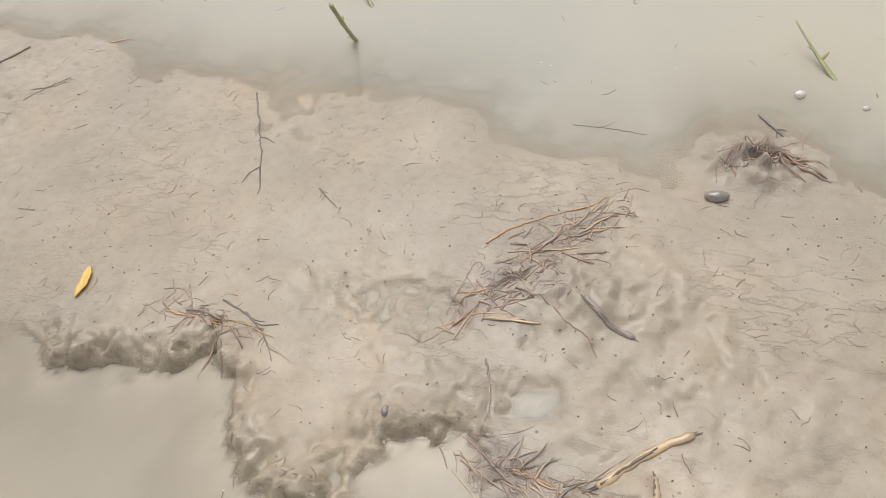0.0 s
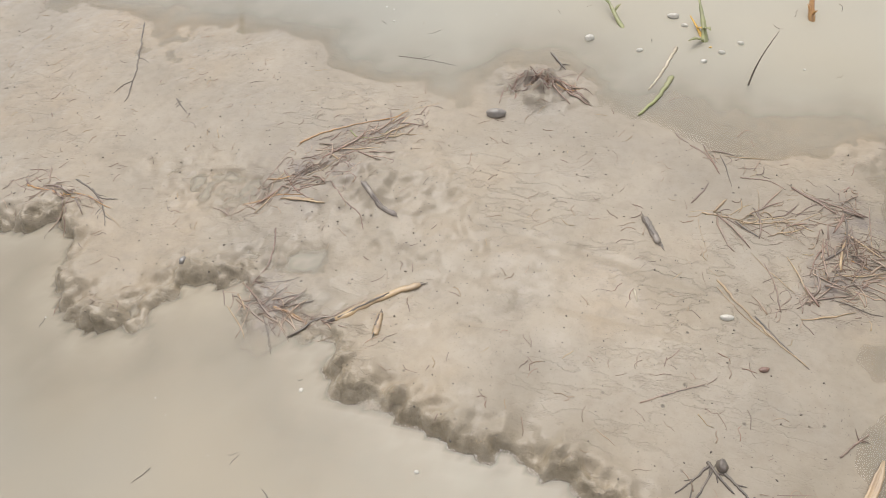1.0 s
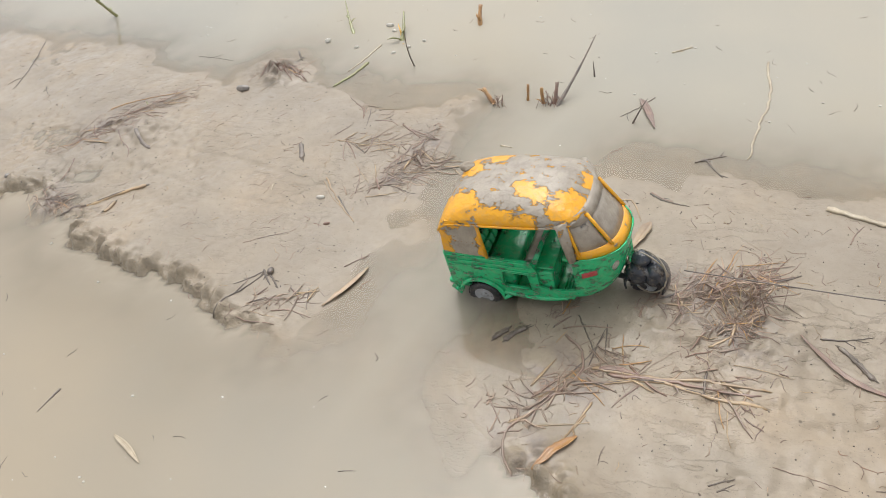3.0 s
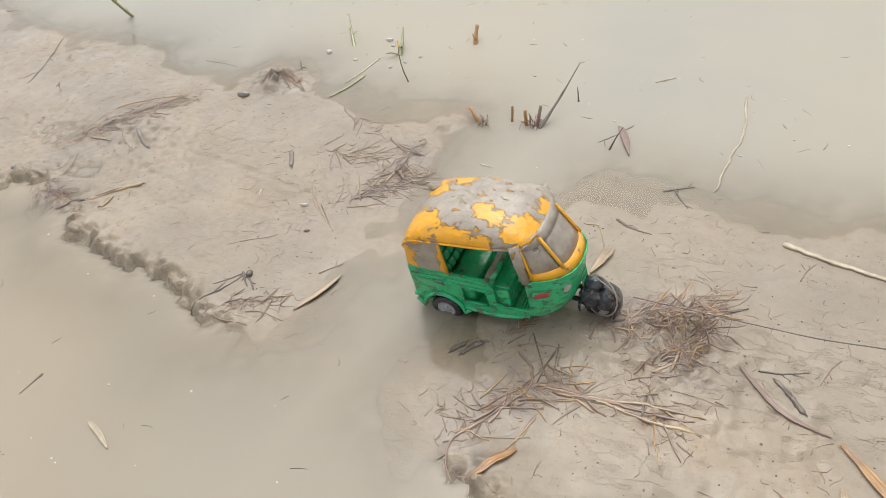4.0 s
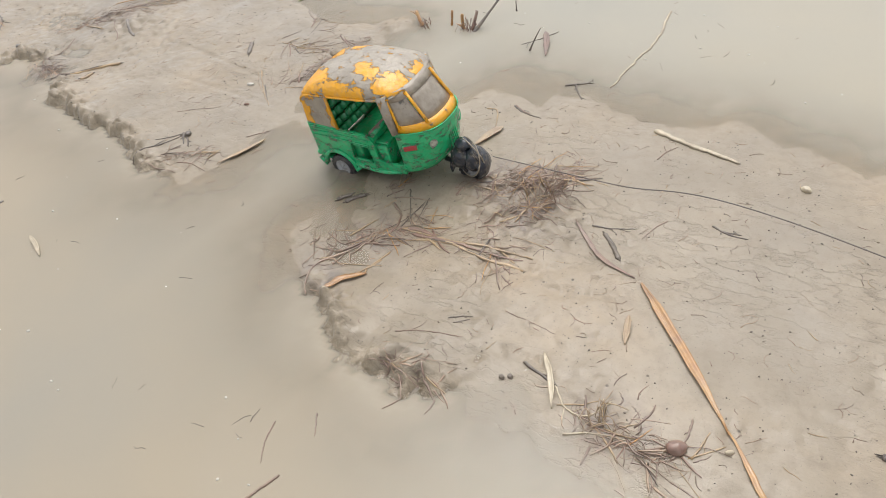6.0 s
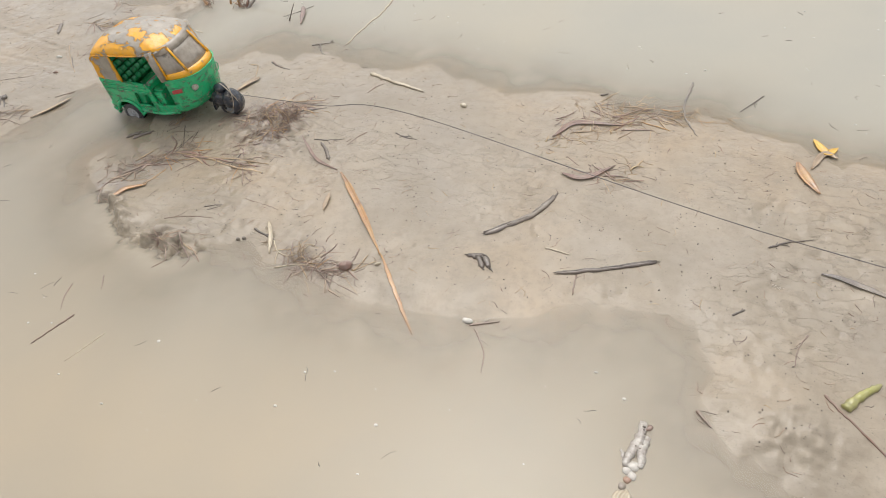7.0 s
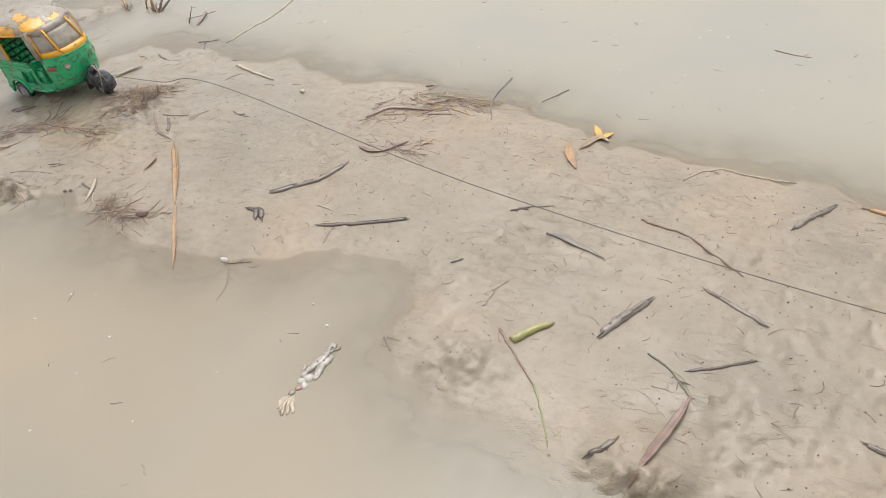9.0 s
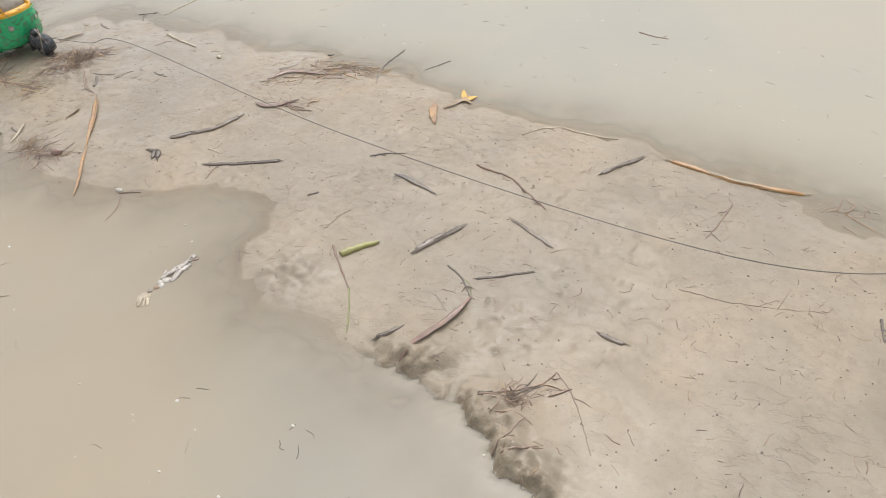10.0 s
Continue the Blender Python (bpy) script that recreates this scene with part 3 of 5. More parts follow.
def dirty_plastic(name, base, bare=(), level=0.5, scale=60.0, rough=0.32, soft=0.022, stretch=None):
    """Toy plastic under a patchy coat of drying mud; bare: places (x, y, z, radius) from which the mud has been rubbed off."""
    m, n, l, b = nodes_of(name)
    co = n.new("ShaderNodeTexCoord")
    field = noise_node(n, l, scale, 8.0, 0.72, stretch=stretch)
    for x, y, z, r in bare:
        d = n.new("ShaderNodeVectorMath")
        d.operation = "DISTANCE"
        d.inputs[1].default_value = (x, y, z)
        l.new(co.outputs["Object"], d.inputs[0])
        mr = n.new("ShaderNodeMapRange")
        mr.interpolation_type = "SMOOTHSTEP"
        for key, v in (("From Min", 0.0), ("From Max", r), ("To Min", -0.30), ("To Max", 0.0)):
            mr.inputs[key].default_value = v
        l.new(d.outputs["Value"], mr.inputs[0])
        add = n.new("ShaderNodeMath")
        add.operation = "ADD"
        l.new(field, add.inputs[0])
        l.new(mr.outputs[0], add.inputs[1])
        field = add.outputs[0]
    cover = ramp(n, l, field, [(level - soft, grey(0.0)), (level + soft, grey(1.0))])
    film = noise_node(n, l, 240.0, 4.0, 0.6)
    paint = mixed(n, l, ramp(n, l, film, [(0.48, grey(0.0)), (0.75, grey(0.3))]), base, MUD_LIGHT)
    mudc = ramp(n, l, noise_node(n, l, 130.0, 5.0, 0.6), [(0.3, (0.28, 0.238, 0.185)), (0.6, (0.40, 0.345, 0.275))])
    rim = ramp(n, l, field, [(level - 2.2 * soft, grey(0.0)), (level - 0.3 * soft, grey(0.12)), (level + 2.0 * soft, grey(0.0))])
    l.new(mixed(n, l, rim, mixed(n, l, cover, paint, mudc), (0.12, 0.09, 0.06)), b.inputs["Base Color"])
    b.inputs["Coat Weight"].default_value = 0.35
    b.inputs["Coat Roughness"].default_value = 0.12
    l.new(mixed(n, l, cover, grey(rough * 0.75), grey(0.34)), b.inputs["Roughness"])
    bumped(n, l, b, [(cover, 2.0), (noise_node(n, l, 75.0, 4.0, 0.6), 2.2), (noise_node(n, l, 260.0, 4.0, 0.6), 0.6)], 0.8)
    return m


BARE_ROOF = [(-0.012, -0.021, 0.080, 0.020), (0.002, -0.022, 0.084, 0.017), (0.018, -0.028, 0.080, 0.015), (0.030, -0.029, 0.080, 0.013), (0.042, -0.028, 0.081, 0.011),
             (-0.006, 0.014, 0.085, 0.017), (0.012, 0.020, 0.088, 0.013), (0.030, 0.027, 0.084, 0.011), (0.036, -0.010, 0.092, 0.010), (0.046, -0.013, 0.091, 0.010),
             (0.060, -0.020, 0.085, 0.014), (0.066, -0.012, 0.085, 0.014), (0.070, 0.008, 0.084, 0.010), (-0.020, -0.024, 0.064, 0.012)]
BARE_QUARTER = [(-0.0185, -0.029, 0.056, 0.012), (-0.017, -0.029, 0.066, 0.010), (0.0085, -0.029, 0.054, 0.009), (0.0085, -0.029, 0.064, 0.006), (-0.008, -0.029, 0.077, 0.008)]
YELLOW = (0.86, 0.40, 0.012)
M_ROOF = dirty_plastic("yellow_plastic_muddy", YELLOW, BARE_ROOF, 0.395, 185.0, soft=0.02, stretch=(0.7, 1.2, 1.2))
M_BAND = dirty_plastic("yellow_plastic", YELLOW, (), 0.64, 90.0)
M_QUARTER = dirty_plastic("yellow_plastic_splashed", YELLOW, BARE_QUARTER, 0.38, 170.0, soft=0.02)
M_GREEN_TOY = dirty_plastic("green_plastic", (0.018, 0.50, 0.19), (), 0.60, 230.0, soft=0.06, stretch=(0.7, 0.7, 1.3))
M_GREEN_IN = dirty_plastic("green_plastic_inside", (0.017, 0.42, 0.155), (), 0.63, 100.0, soft=0.04)
M_FENDER = dirty_plastic("dark_wet_plastic", (0.030, 0.035, 0.046), (), 0.63, 120.0, 0.25, soft=0.05)
M_PANE = dirty_plastic("muddy_pane", (0.33, 0.34, 0.34), (), 0.36, 60.0, 0.12)
M_TYRE = dirty_plastic("black_rubber", (0.025, 0.025, 0.03), (), 0.60, 120.0, 0.5)
M_HUB = dirty_plastic("grey_hub", (0.42, 0.42, 0.42), (), 0.60, 200.0, 0.3)
M_LAMP = dirty_plastic("red_lamp", (0.42, 0.05, 0.05), (), 0.62, 150.0, 0.2)
M_EMBLEM = dirty_plastic("pale_disc", (0.62, 0.60, 0.50), (), 0.55, 320.0, 0.4)
M_STRING = plant_material("dark_string", (0.16, 0.13, 0.12), (0.10, 0.08, 0.075), (0.05, 0.04, 0.04), mud=0.3)
M_TWINE = plant_material("pale_twine", (0.5, 0.42, 0.30), (0.36, 0.30, 0.22), (0.2, 0.16, 0.11), mud=0.4)


def slab(outline, y0, y1, hole=None, bevel=0.0006):
    """A plate with that outline in x and z, from y0 to y1, with an optional four-cornered hole."""
    bm = bmesh.new()
    front = [bm.verts.new((x, y0, z)) for x, z in outline]
    edges = [bm.edges.new((a, b)) for a, b in zip(front, front[1:] + front[:1])]
    if hole:
        ring = [bm.verts.new((x, y0, z)) for x, z in hole]
        edges += [bm.edges.new((a, b)) for a, b in zip(ring, ring[1:] + ring[:1])]
    bmesh.ops.triangle_fill(bm, use_beauty=True, edges=edges)
    out = bmesh.ops.extrude_face_region(bm, geom=bm.faces[:])
    bmesh.ops.translate(bm, vec=(0, y1 - y0, 0), verts=[v for v in out["geom"] if isinstance(v, bmesh.types.BMVert)])
    bmesh.ops.recalc_face_normals(bm, faces=bm.faces)
    return bm


def block(x0, x1, y0, y1, z0, z1, bevel=0.0012, lean=0.0):
    """A bevelled block; lean shifts its top along x."""
    bm = bmesh.new()
    bmesh.ops.create_cube(bm, size=1)
    for v in bm.verts:
        top = v.co.z > 0
        v.co = Vector((x0 + (x1 - x0) * (v.co.x + 0.5) + (lean if top else 0), y0 + (y1 - y0) * (v.co.y + 0.5), z0 + (z1 - z0) * (v.co.z + 0.5)))
    bmesh.ops.bevel(bm, geom=bm.edges[:], offset=bevel, segments=2, profile=0.5, affect="EDGES")
    return bm


def loft(rows, closed=False):
    """A skin over rows of points, each with as many."""
    bm = bmesh.new()
    vs = [[bm.verts.new(p) for p in row] for row in rows]
    for a, b in zip(vs, vs[1:]):
        for k in range(len(a) - (0 if closed else 1)):
            j = (k + 1) % len(a)
            bm.faces.new((a[k], a[j], b[j], b[k]))
    return bm


def thicken(bm, t):
    bmesh.ops.recalc_face_normals(bm, faces=bm.faces)
    bmesh.ops.solidify(bm, geom=bm.faces[:], thickness=t)
    bmesh.ops.recalc_face_normals(bm, faces=bm.faces)
    return bm


def ring_of(profile, centre, segments=28):
    """A body turned about the y axis through centre, from (radius, y) pairs."""
    rows = []
    for k in range(segments + 1):
        a = 2 * math.pi * k / segments
        rows.append([(centre[0] + r * math.cos(a), centre[1] + y, centre[2] + r * math.sin(a)) for r, y in profile])
    bm = loft(rows)
    bmesh.ops.remove_doubles(bm, verts=bm.verts, dist=1e-6)
    bmesh.ops.recalc_face_normals(bm, faces=bm.faces)
    return bm


def nose_plan(v, back, reach, half, k=2.6):
    """A point of the rounded front in plan; v runs from -1 (right side) to 1 (left side)."""
    return back + reach * max(1 - abs(v) ** k, 0) ** 0.62, v * half


def wheel(toy, name, centre, r, width, side):
    tyre = part(name, ring_of([(r * 0.62, -width / 2), (r * 0.9, -width / 2), (r, -width * 0.32), (r * 1.03, 0), (r, width * 0.32), (r * 0.9, width / 2), (r * 0.62, width / 2)], centre), M_TYRE, toy, "black rubber wheel caked with mud")
    bm = bmesh.new()
    for k in range(22):
        a = 2 * math.pi * k / 22
        c = Vector((centre[0] + r * 1.0 * math.cos(a), centre[1], centre[2] + r * 1.0 * math.sin(a)))
        m = Matrix.Translation(c) @ Matrix.Rotation(-a, 4, "Y") @ Matrix.Diagonal((r * 0.10, width * 0.8, r * 0.12, 1))
        bmesh.ops.create_cube(bm, size=1, matrix=m)
    part("tread", bm, M_TYRE, tyre, smooth=False)
    part("rim", ring_of([(0.0002, side * width * 0.50), (r * 0.16, side * width * 0.52), (r * 0.2, side * width * 0.36), (r * 0.46, side * width * 0.34), (r * 0.52, side * width * 0.5), (r * 0.64, side * width * 0.48)], centre), M_HUB, tyre, "dull grey wheel hub")
    return tyre


def toy_rickshaw():
    toy = new("toy_rickshaw")
    toy.matrix_world = pose(0.7967, 0.1899, -0.005, 1.96, -4.47, -3.86) @ Matrix.Scale(0.918, 4)
    half = 0.029
    # sides
    arch = [(0.0145 * math.cos(a), 0.0115 + 0.0145 * math.sin(a)) for a in [math.pi * k / 12 for k in range(12, -1, -1)]]
    out = [(-0.0195, 0.019)] + [p for p in arch] + [(0.016, 0.0165), (0.04, 0.0145), (0.054, 0.0155), (0.0625, 0.0190), (0.066, 0.0235), (0.0645, 0.026), (0.048, 0.024), (0.041, 0.026), (0.0405, 0.040), (0.037, 0.0475), (0.0095, 0.0485), (-0.0195, 0.050)]
    hole = [(0.0175, 0.0235), (0.0345, 0.0225), (0.0345, 0.0365), (0.0175, 0.0375)]
    for s in (-1, 1):
        y0, y1 = (s * half, s * (half - 0.0016)) if s < 0 else (half - 0.0016, half)
        side = part("side_panel", slab(out, y0, y1, hole), M_GREEN_TOY, toy, "", smooth=False)
        rim = bmesh.new()
        tube(rim, [Vector((x, s * (half + 0.0002), z)) for x, z in hole + hole[:1]], [0.0007] * 5, 6)
        part("window_rim", rim, M_GREEN_TOY, side)
        flare = bmesh.new()
        tube(flare, [Vector((1.06 * x, s * (half + 0.0008), 0.0115 + 1.06 * (z - 0.0115))) for x, z in [(-0.0205 / 1.06, 0.0175)] + arch + [(0.019, 0.0155)]], [0.0017] * (len(arch) + 2), 8)
        part("wheel_arch", flare, M_GREEN_TOY, side)
        for z in (0.0395, 0.0435, 0.0475):
            rib = bmesh.new()
            tube(rib, smooth_line([(-0.0190, s * (half + 0.0003), z), (0.008, s * (half + 0.0003), z - 0.0005), (0.036, s * (half + 0.0003), z - 0.0015)], 8), [0.00065] * 9, 6)
            part("moulding", rib, M_GREEN_TOY, side)
        sill = bmesh.new()
        tube(sill, smooth_line([(0.015, s * half, 0.0165), (0.04, s * half, 0.0148), (0.058, s * (half - 0.001), 0.0172)], 10), [0.0016] * 11, 8)
        part("sill", sill, M_GREEN_TOY, side)
        # canopy quarter, with its slanting front post
        part("quarter_panel", slab([(-0.0185, 0.0502), (0.0092, 0.0487), (0.0082, 0.0785), (-0.012, 0.0785), (-0.0165, 0.072)], s * half, s * (half - 0.0014)), M_QUARTER, toy, "yellow quarter panel splashed with grey mud", smooth=False)
        post = bmesh.new()
        tube(post, [Vector((0.0100, s * (half + 0.0002), 0.0488)), Vector((0.0092, s * (half + 0.0002), 0.066)), Vector((0.0086, s * (half - 0.0002), 0.0785))], [0.0012] * 3, 6)
        part("door_post", post, M_BAND, toy)
        post = bmesh.new()
        tube(post, [Vector((0.0655, s * (half - 0.0003), 0.054)), Vector((0.0635, s * (half - 0.0008), 0.068)), Vector((0.0615, s * (half - 0.0018), 0.0825))], [0.0032, 0.0040, 0.0044], 8, 0.75)
        part("front_post", post, M_QUARTER, toy, "front post caked with grey mud")
        wheel(toy, "rear_wheel", (0.0, s * 0.0265, 0.0105), 0.0108, 0.0065, s)
        # front marker lamp
        x, y = nose_plan(s * 0.93, 0.064, 0.0275, half)
        ang = s * 62
        m = pose(x + 0.0004, y, 0.0425, 0, 0, ang)
        frame_ = block(-0.0004, 0.0012, -0.0058, 0.0058, -0.0029, 0.0029, 0.0005)
        bmesh.ops.transform(frame_, matrix=m, verts=frame_.verts)
        lamp = part("marker_lamp", frame_, M_GREEN_TOY, toy, "green lamp frame with red lens")
        lens = block(0.0002, 0.0018, -0.0048, 0.0048, -0.0020, 0.0020, 0.0005)
        bmesh.ops.transform(lens, matrix=m, verts=lens.verts)
        part("lens", lens, M_LAMP, lamp, "dull red lens")
        # plain round disc standing for the nose emblem, mirrored to both sides
        x, y = nose_plan(s * 0.60, 0.064, 0.0275, half)
        disc = ring_of([(0.0001, 0.0006), (0.0030, 0.0007), (0.0036, 0.0), (0.0037, -0.001)], (0, 0, 0), 20)
        bmesh.ops.transform(disc, matrix=pose(x + 0.0004, y, 0.042, 0, 0, s * 28 - 90), verts=disc.verts)
        badge = part("headlamp", disc, M_EMBLEM, toy, "round pale emblem disc smeared with mud")
        hoop = ring_of([(0.0034, 0.0004), (0.0038, 0.001), (0.0043, 0.0004), (0.0042, -0.001)], (0, 0, 0), 20)
        bmesh.ops.transform(hoop, matrix=pose(x + 0.0004, y, 0.042, 0, 0, s * 28 - 90), verts=hoop.verts)
        part("bezel", hoop, M_GREEN_TOY, badge)
    # back, floor and nose
    part("back_panel", block(-0.0212, -0.0185, -half, half, 0.018, 0.0502, 0.0012), M_GREEN_TOY, toy)
    part("canopy_back", block(-0.0200, -0.0180, -half, half, 0.0504, 0.0735, 0.0009, 0.0025), M_BAND, toy)
    part("rear_bumper", block(-0.0235, -0.0195, -half, half, 0.018, 0.022, 0.001), M_GREEN_TOY, toy)
    part("floor", block(-0.019, 0.062, -half + 0.0017, half - 0.0017, 0.0150, 0.0175, 0.0006), M_GREEN_IN, toy, "muddy green floor")
    steps = 32
    vs = [-1 + 2 * k / steps for k in range(steps + 1)]
    rows = []
    for z, back, reach, h in ((0.0143, 0.052, 0.014, 0.0205), (0.0158, 0.057, 0.0205, 0.0262), (0.0195, 0.062, 0.0225, 0.0284), (0.024, 0.064, 0.0238, half), (0.030, 0.0645, 0.0255, half), (0.042, 0.0645, 0.0278, half), (0.0535, 0.0645, 0.029, half), (0.0545, 0.0645, 0.0285, half - 0.0004)):
        rows.append([(*nose_plan(v, back, reach, h), z) for v in vs])
    nose = part("nose", thicken(loft(rows), 0.0014), M_GREEN_TOY, toy)
    for k in range(5):
        slot = block(-0.0004, 0.0006, -0.0005, 0.0005, -0.006, 0.006, 0.0002)
        x, y = nose_plan((k - 2) * 0.07, 0.0645, 0.0275, half)
        bmesh.ops.transform(slot, matrix=pose(x + 0.0004, y, 0.037, 0, -4, 0), verts=slot.verts)
        part("vent_rib", slot, M_GREEN_TOY, nose)
    bead = bmesh.new()
    tube(bead, [Vector((*nose_plan(v, 0.0647, 0.0293, half + 0.0002), 0.0541)) for v in vs], [0.0006] * len(vs), 6)
    part("belt_bead", bead, M_GREEN_TOY, nose)

    # windscreen: lower yellow band, panes set in, dividing bars, top frame
    def screen(v, u):
        """A point of the raked windscreen: v across, u from the belt (0) to the roof (1)."""
        x, y = nose_plan(v, 0.0645 - 0.0035 * u, 0.0288 - 0.0165 * u, half - 0.0022 * u, 2.6)
        return Vector((x, y, 0.0545 + 0.0285 * u))

    lower = [[screen(v, u) for v in vs] for u in (0.0, 0.10, 0.20)]
    part("screen_band", thicken(loft(lower), 0.0014), M_BAND, toy, "yellow band below the windscreen")
    upper = [[screen(v, u) for v in vs] for u in (0.80, 0.92, 1.03)]
    part("screen_header", thicken(loft(upper), 0.0016), M_QUARTER, toy)
    for lo, hi in ((-0.95, -0.60), (-0.54, 0.54), (0.60, 0.95)):
        cols = [lo + (hi - lo) * k / 10 for k in range(11)]
        pane = [[screen(v, u) - Vector((0.0007, 0, 0)) for v in cols] for u in (0.18, 0.4, 0.65, 0.90)]
        part("pane", thicken(loft(pane), 0.0007), M_PANE, toy, "windscreen pane dulled by grey mud")
    for v in (-0.57, 0.57):
        bar = bmesh.new()
        tube(bar, [screen(v, u) + Vector((0.0003, 0, 0)) for u in (0.15, 0.35, 0.6, 0.92)], [0.0012] * 4, 6)
        part("screen_bar", bar, M_BAND, toy)
    for v in (-0.97, 0.97):
        bar = bmesh.new()
        tube(bar, [screen(v, u) for u in (0.1, 0.4, 0.7, 1.0)], [0.0010] * 4, 6)
        part("screen_edge", bar, M_BAND, toy)
    # canopy roof
    rows = []
    for x, edge, crown, h in ((-0.0212, 0.0600, 0.0608, 0.0235), (-0.0208, 0.0635, 0.0665, 0.0262), (-0.0190, 0.0685, 0.0735, 0.0280), (-0.0158, 0.0730, 0.0790, 0.0291), (-0.0115, 0.0755, 0.0832, 0.0296), (-0.0060, 0.0766, 0.0868, 0.0300), (0.005, 0.0772, 0.0900, 0.0300), (0.022, 0.0780, 0.0925, 0.0300), (0.040, 0.0788, 0.0932, 0.0298), (0.052, 0.0796, 0.0924, 0.0293), (0.060, 0.0803, 0.0905, 0.0284), (0.0665, 0.0808, 0.0868, 0.0262), (0.0705, 0.0812, 0.0838, 0.0215), (0.0725, 0.0815, 0.0822, 0.0160)):
        row = []
        for k in range(25):
            a = math.pi * k / 24
            c, s = math.cos(a), math.sin(a)
            y = -h * (1 if c > 0 else -1) * abs(c) ** 0.82
            z = edge + (crown - edge) * s**0.88
            fade = 1 + 0.10 * noise.noise(Vector((x, y, z)) * 70)
            row.append((x + 0.002 * (s - 0.5) * (1 if x > 0.07 else 0), y, edge + (z - edge) * fade))
        rows.append(row)
    roof = part("roof", thicken(loft(rows), 0.0013), M_ROOF, toy, "yellow canopy roof under patches of drying mud")
    for s in (-1, 1):
        lip = bmesh.new()
        tube(lip, [Vector((r[0][0], s * abs(r[0][1]), r[0][2])) for r in rows[2:-1]], [0.0009] * (len(rows) - 3), 6)
        part("drip_rail", lip, M_ROOF, roof)
    lump = bmesh.new()
    bmesh.ops.create_icosphere(lump, subdivisions=3, radius=1)
    for v in lump.verts:
        v.co = Vector((-0.010 + 0.006 * v.co.x, 0.014 + 0.004 * v.co.y, 0.0845 + 0.0028 * v.co.z)) * (1 + 0.02 * noise.noise(v.co * 4))
    part("mud_lump", lump, M_MUD, roof, "lump of wet mud stuck on the roof")
    # inside: tufted bench, partition, driver's seat, handlebar column
    bench = part("bench_seat", block(0.0035, 0.024, -0.0262, 0.0262, 0.0175, 0.034, 0.0015), M_GREEN_IN, toy, "green moulded passenger bench")
    for r in range(5):
        for k in range(8):
            y = -0.0228 + 0.0065 * k
            tuft = block(-0.0030 + 0.0018, 0.0040, y - 0.0031, y + 0.0031, 0, 0.0060, 0.0013)
            bmesh.ops.transform(tuft, matrix=pose(0.0005 - 0.0032 * r, 0, 0.0345 + 0.0060 * r, 0, -22, 0), verts=tuft.verts)
            part("tuft", tuft, M_GREEN_IN, bench)
    part("partition", block(0.034, 0.0368, -0.0272, 0.0272, 0.0175, 0.0455, 0.0008, 0.003), M_GREEN_TOY, toy)
    rail = bmesh.new()
    tube(rail, [Vector((0.0400, -0.0275, 0.0465)), Vector((0.0400, 0.0275, 0.0465))], [0.0017, 0.0017], 8)
    part("grab_rail", rail, M_GREEN_TOY, toy)
    part("seat_back", block(0.0285, 0.0330, -0.024, 0.024, 0.036, 0.0465, 0.0008, 0.006), M_PANE, toy, "grey mud-filmed seat back board")
    seat = part("driver_seat", block(0.0385, 0.050, -0.0265, 0.0265, 0.0175, 0.0375, 0.0010), M_GREEN_TOY, toy)
    part("cushion", block(0.0390, 0.0505, -0.0245, 0.0245, 0.0377, 0.0395, 0.0008), M_GREEN_IN, seat)
    part("dash_shelf", block(0.0560, 0.0780, -0.022, 0.022, 0.0440, 0.0465, 0.0008), M_GREEN_IN, toy)
    column = bmesh.new()
    tube(column, [Vector((0.070, 0, 0.0175)), Vector((0.063, 0, 0.046))], [0.0018, 0.0014], 8)
    part("steering_column", column, M_TYRE, toy, "dark steering column")
    bars = bmesh.new()
    tube(bars, smooth_line([(0.059, -0.016, 0.0485), (0.062, -0.008, 0.0490), (0.063, 0, 0.0475), (0.062, 0.008, 0.0490), (0.059, 0.016, 0.0485)], 12), [0.0010] * 13, 6)
    part("handlebar", bars, M_TYRE, toy)
    for k in range(6):
        part("mat_rib", block(0.0535 + 0.002 * k, 0.0545 + 0.002 * k, -0.0262, -0.008, 0.0174, 0.0186, 0.0003), M_GREEN_TOY, toy)
    axle = bmesh.new()
    tube(axle, [Vector((0, -0.025, 0.0105)), Vector((0, 0.025, 0.0105))], [0.0016] * 2, 8)
    part("rear_axle", axle, M_TYRE, toy)
    # front wheel under its dark fender, fork, and the twine tied over it
    wheel(toy, "front_wheel", (0.1015, 0.0, 0.0100), 0.0104, 0.0075, -1)
    rows = []
    for k in range(13):
        a = radians(-28 + 226 * k / 12)
        rows.append([(0.1010 + (0.0125 + 0.0022 * math.cos(math.pi * (j / 8 - 0.5))) * math.cos(a) * (1.0 + 0.03 * noise.noise(Vector((k, j, 1)))), -0.0088 + 0.0022 * j, 0.0130 + (0.0115 + 0.0030 * math.cos(math.pi * (j / 8 - 0.5))) * math.sin(a)) for j in range(9)])
    fender = part("front_fender", thicken(loft(rows), 0.0012), M_FENDER, toy, "wet black front fender")
    for c, size in (((0.0985, 0.0, 0.0305), (0.0066, 0.0060, 0.0042)), ((0.0960, -0.0035, 0.0205), (0.0078, 0.0062, 0.0088)), ((0.1065, -0.0015, 0.0195), (0.0066, 0.0082, 0.0095))):
        bm = bmesh.new()
        bmesh.ops.create_icosphere(bm, subdivisions=3, radius=1)
        for v in bm.verts:
            v.co = v.co * (1 + 0.16 * noise.noise(v.co * 2.3 + Vector(c) * 300))
            v.co = Vector((c[0] + size[0] * v.co.x, c[1] + size[1] * v.co.y, c[2] + size[2] * v.co.z))
        part("fender_cap", bm, M_FENDER, fender)
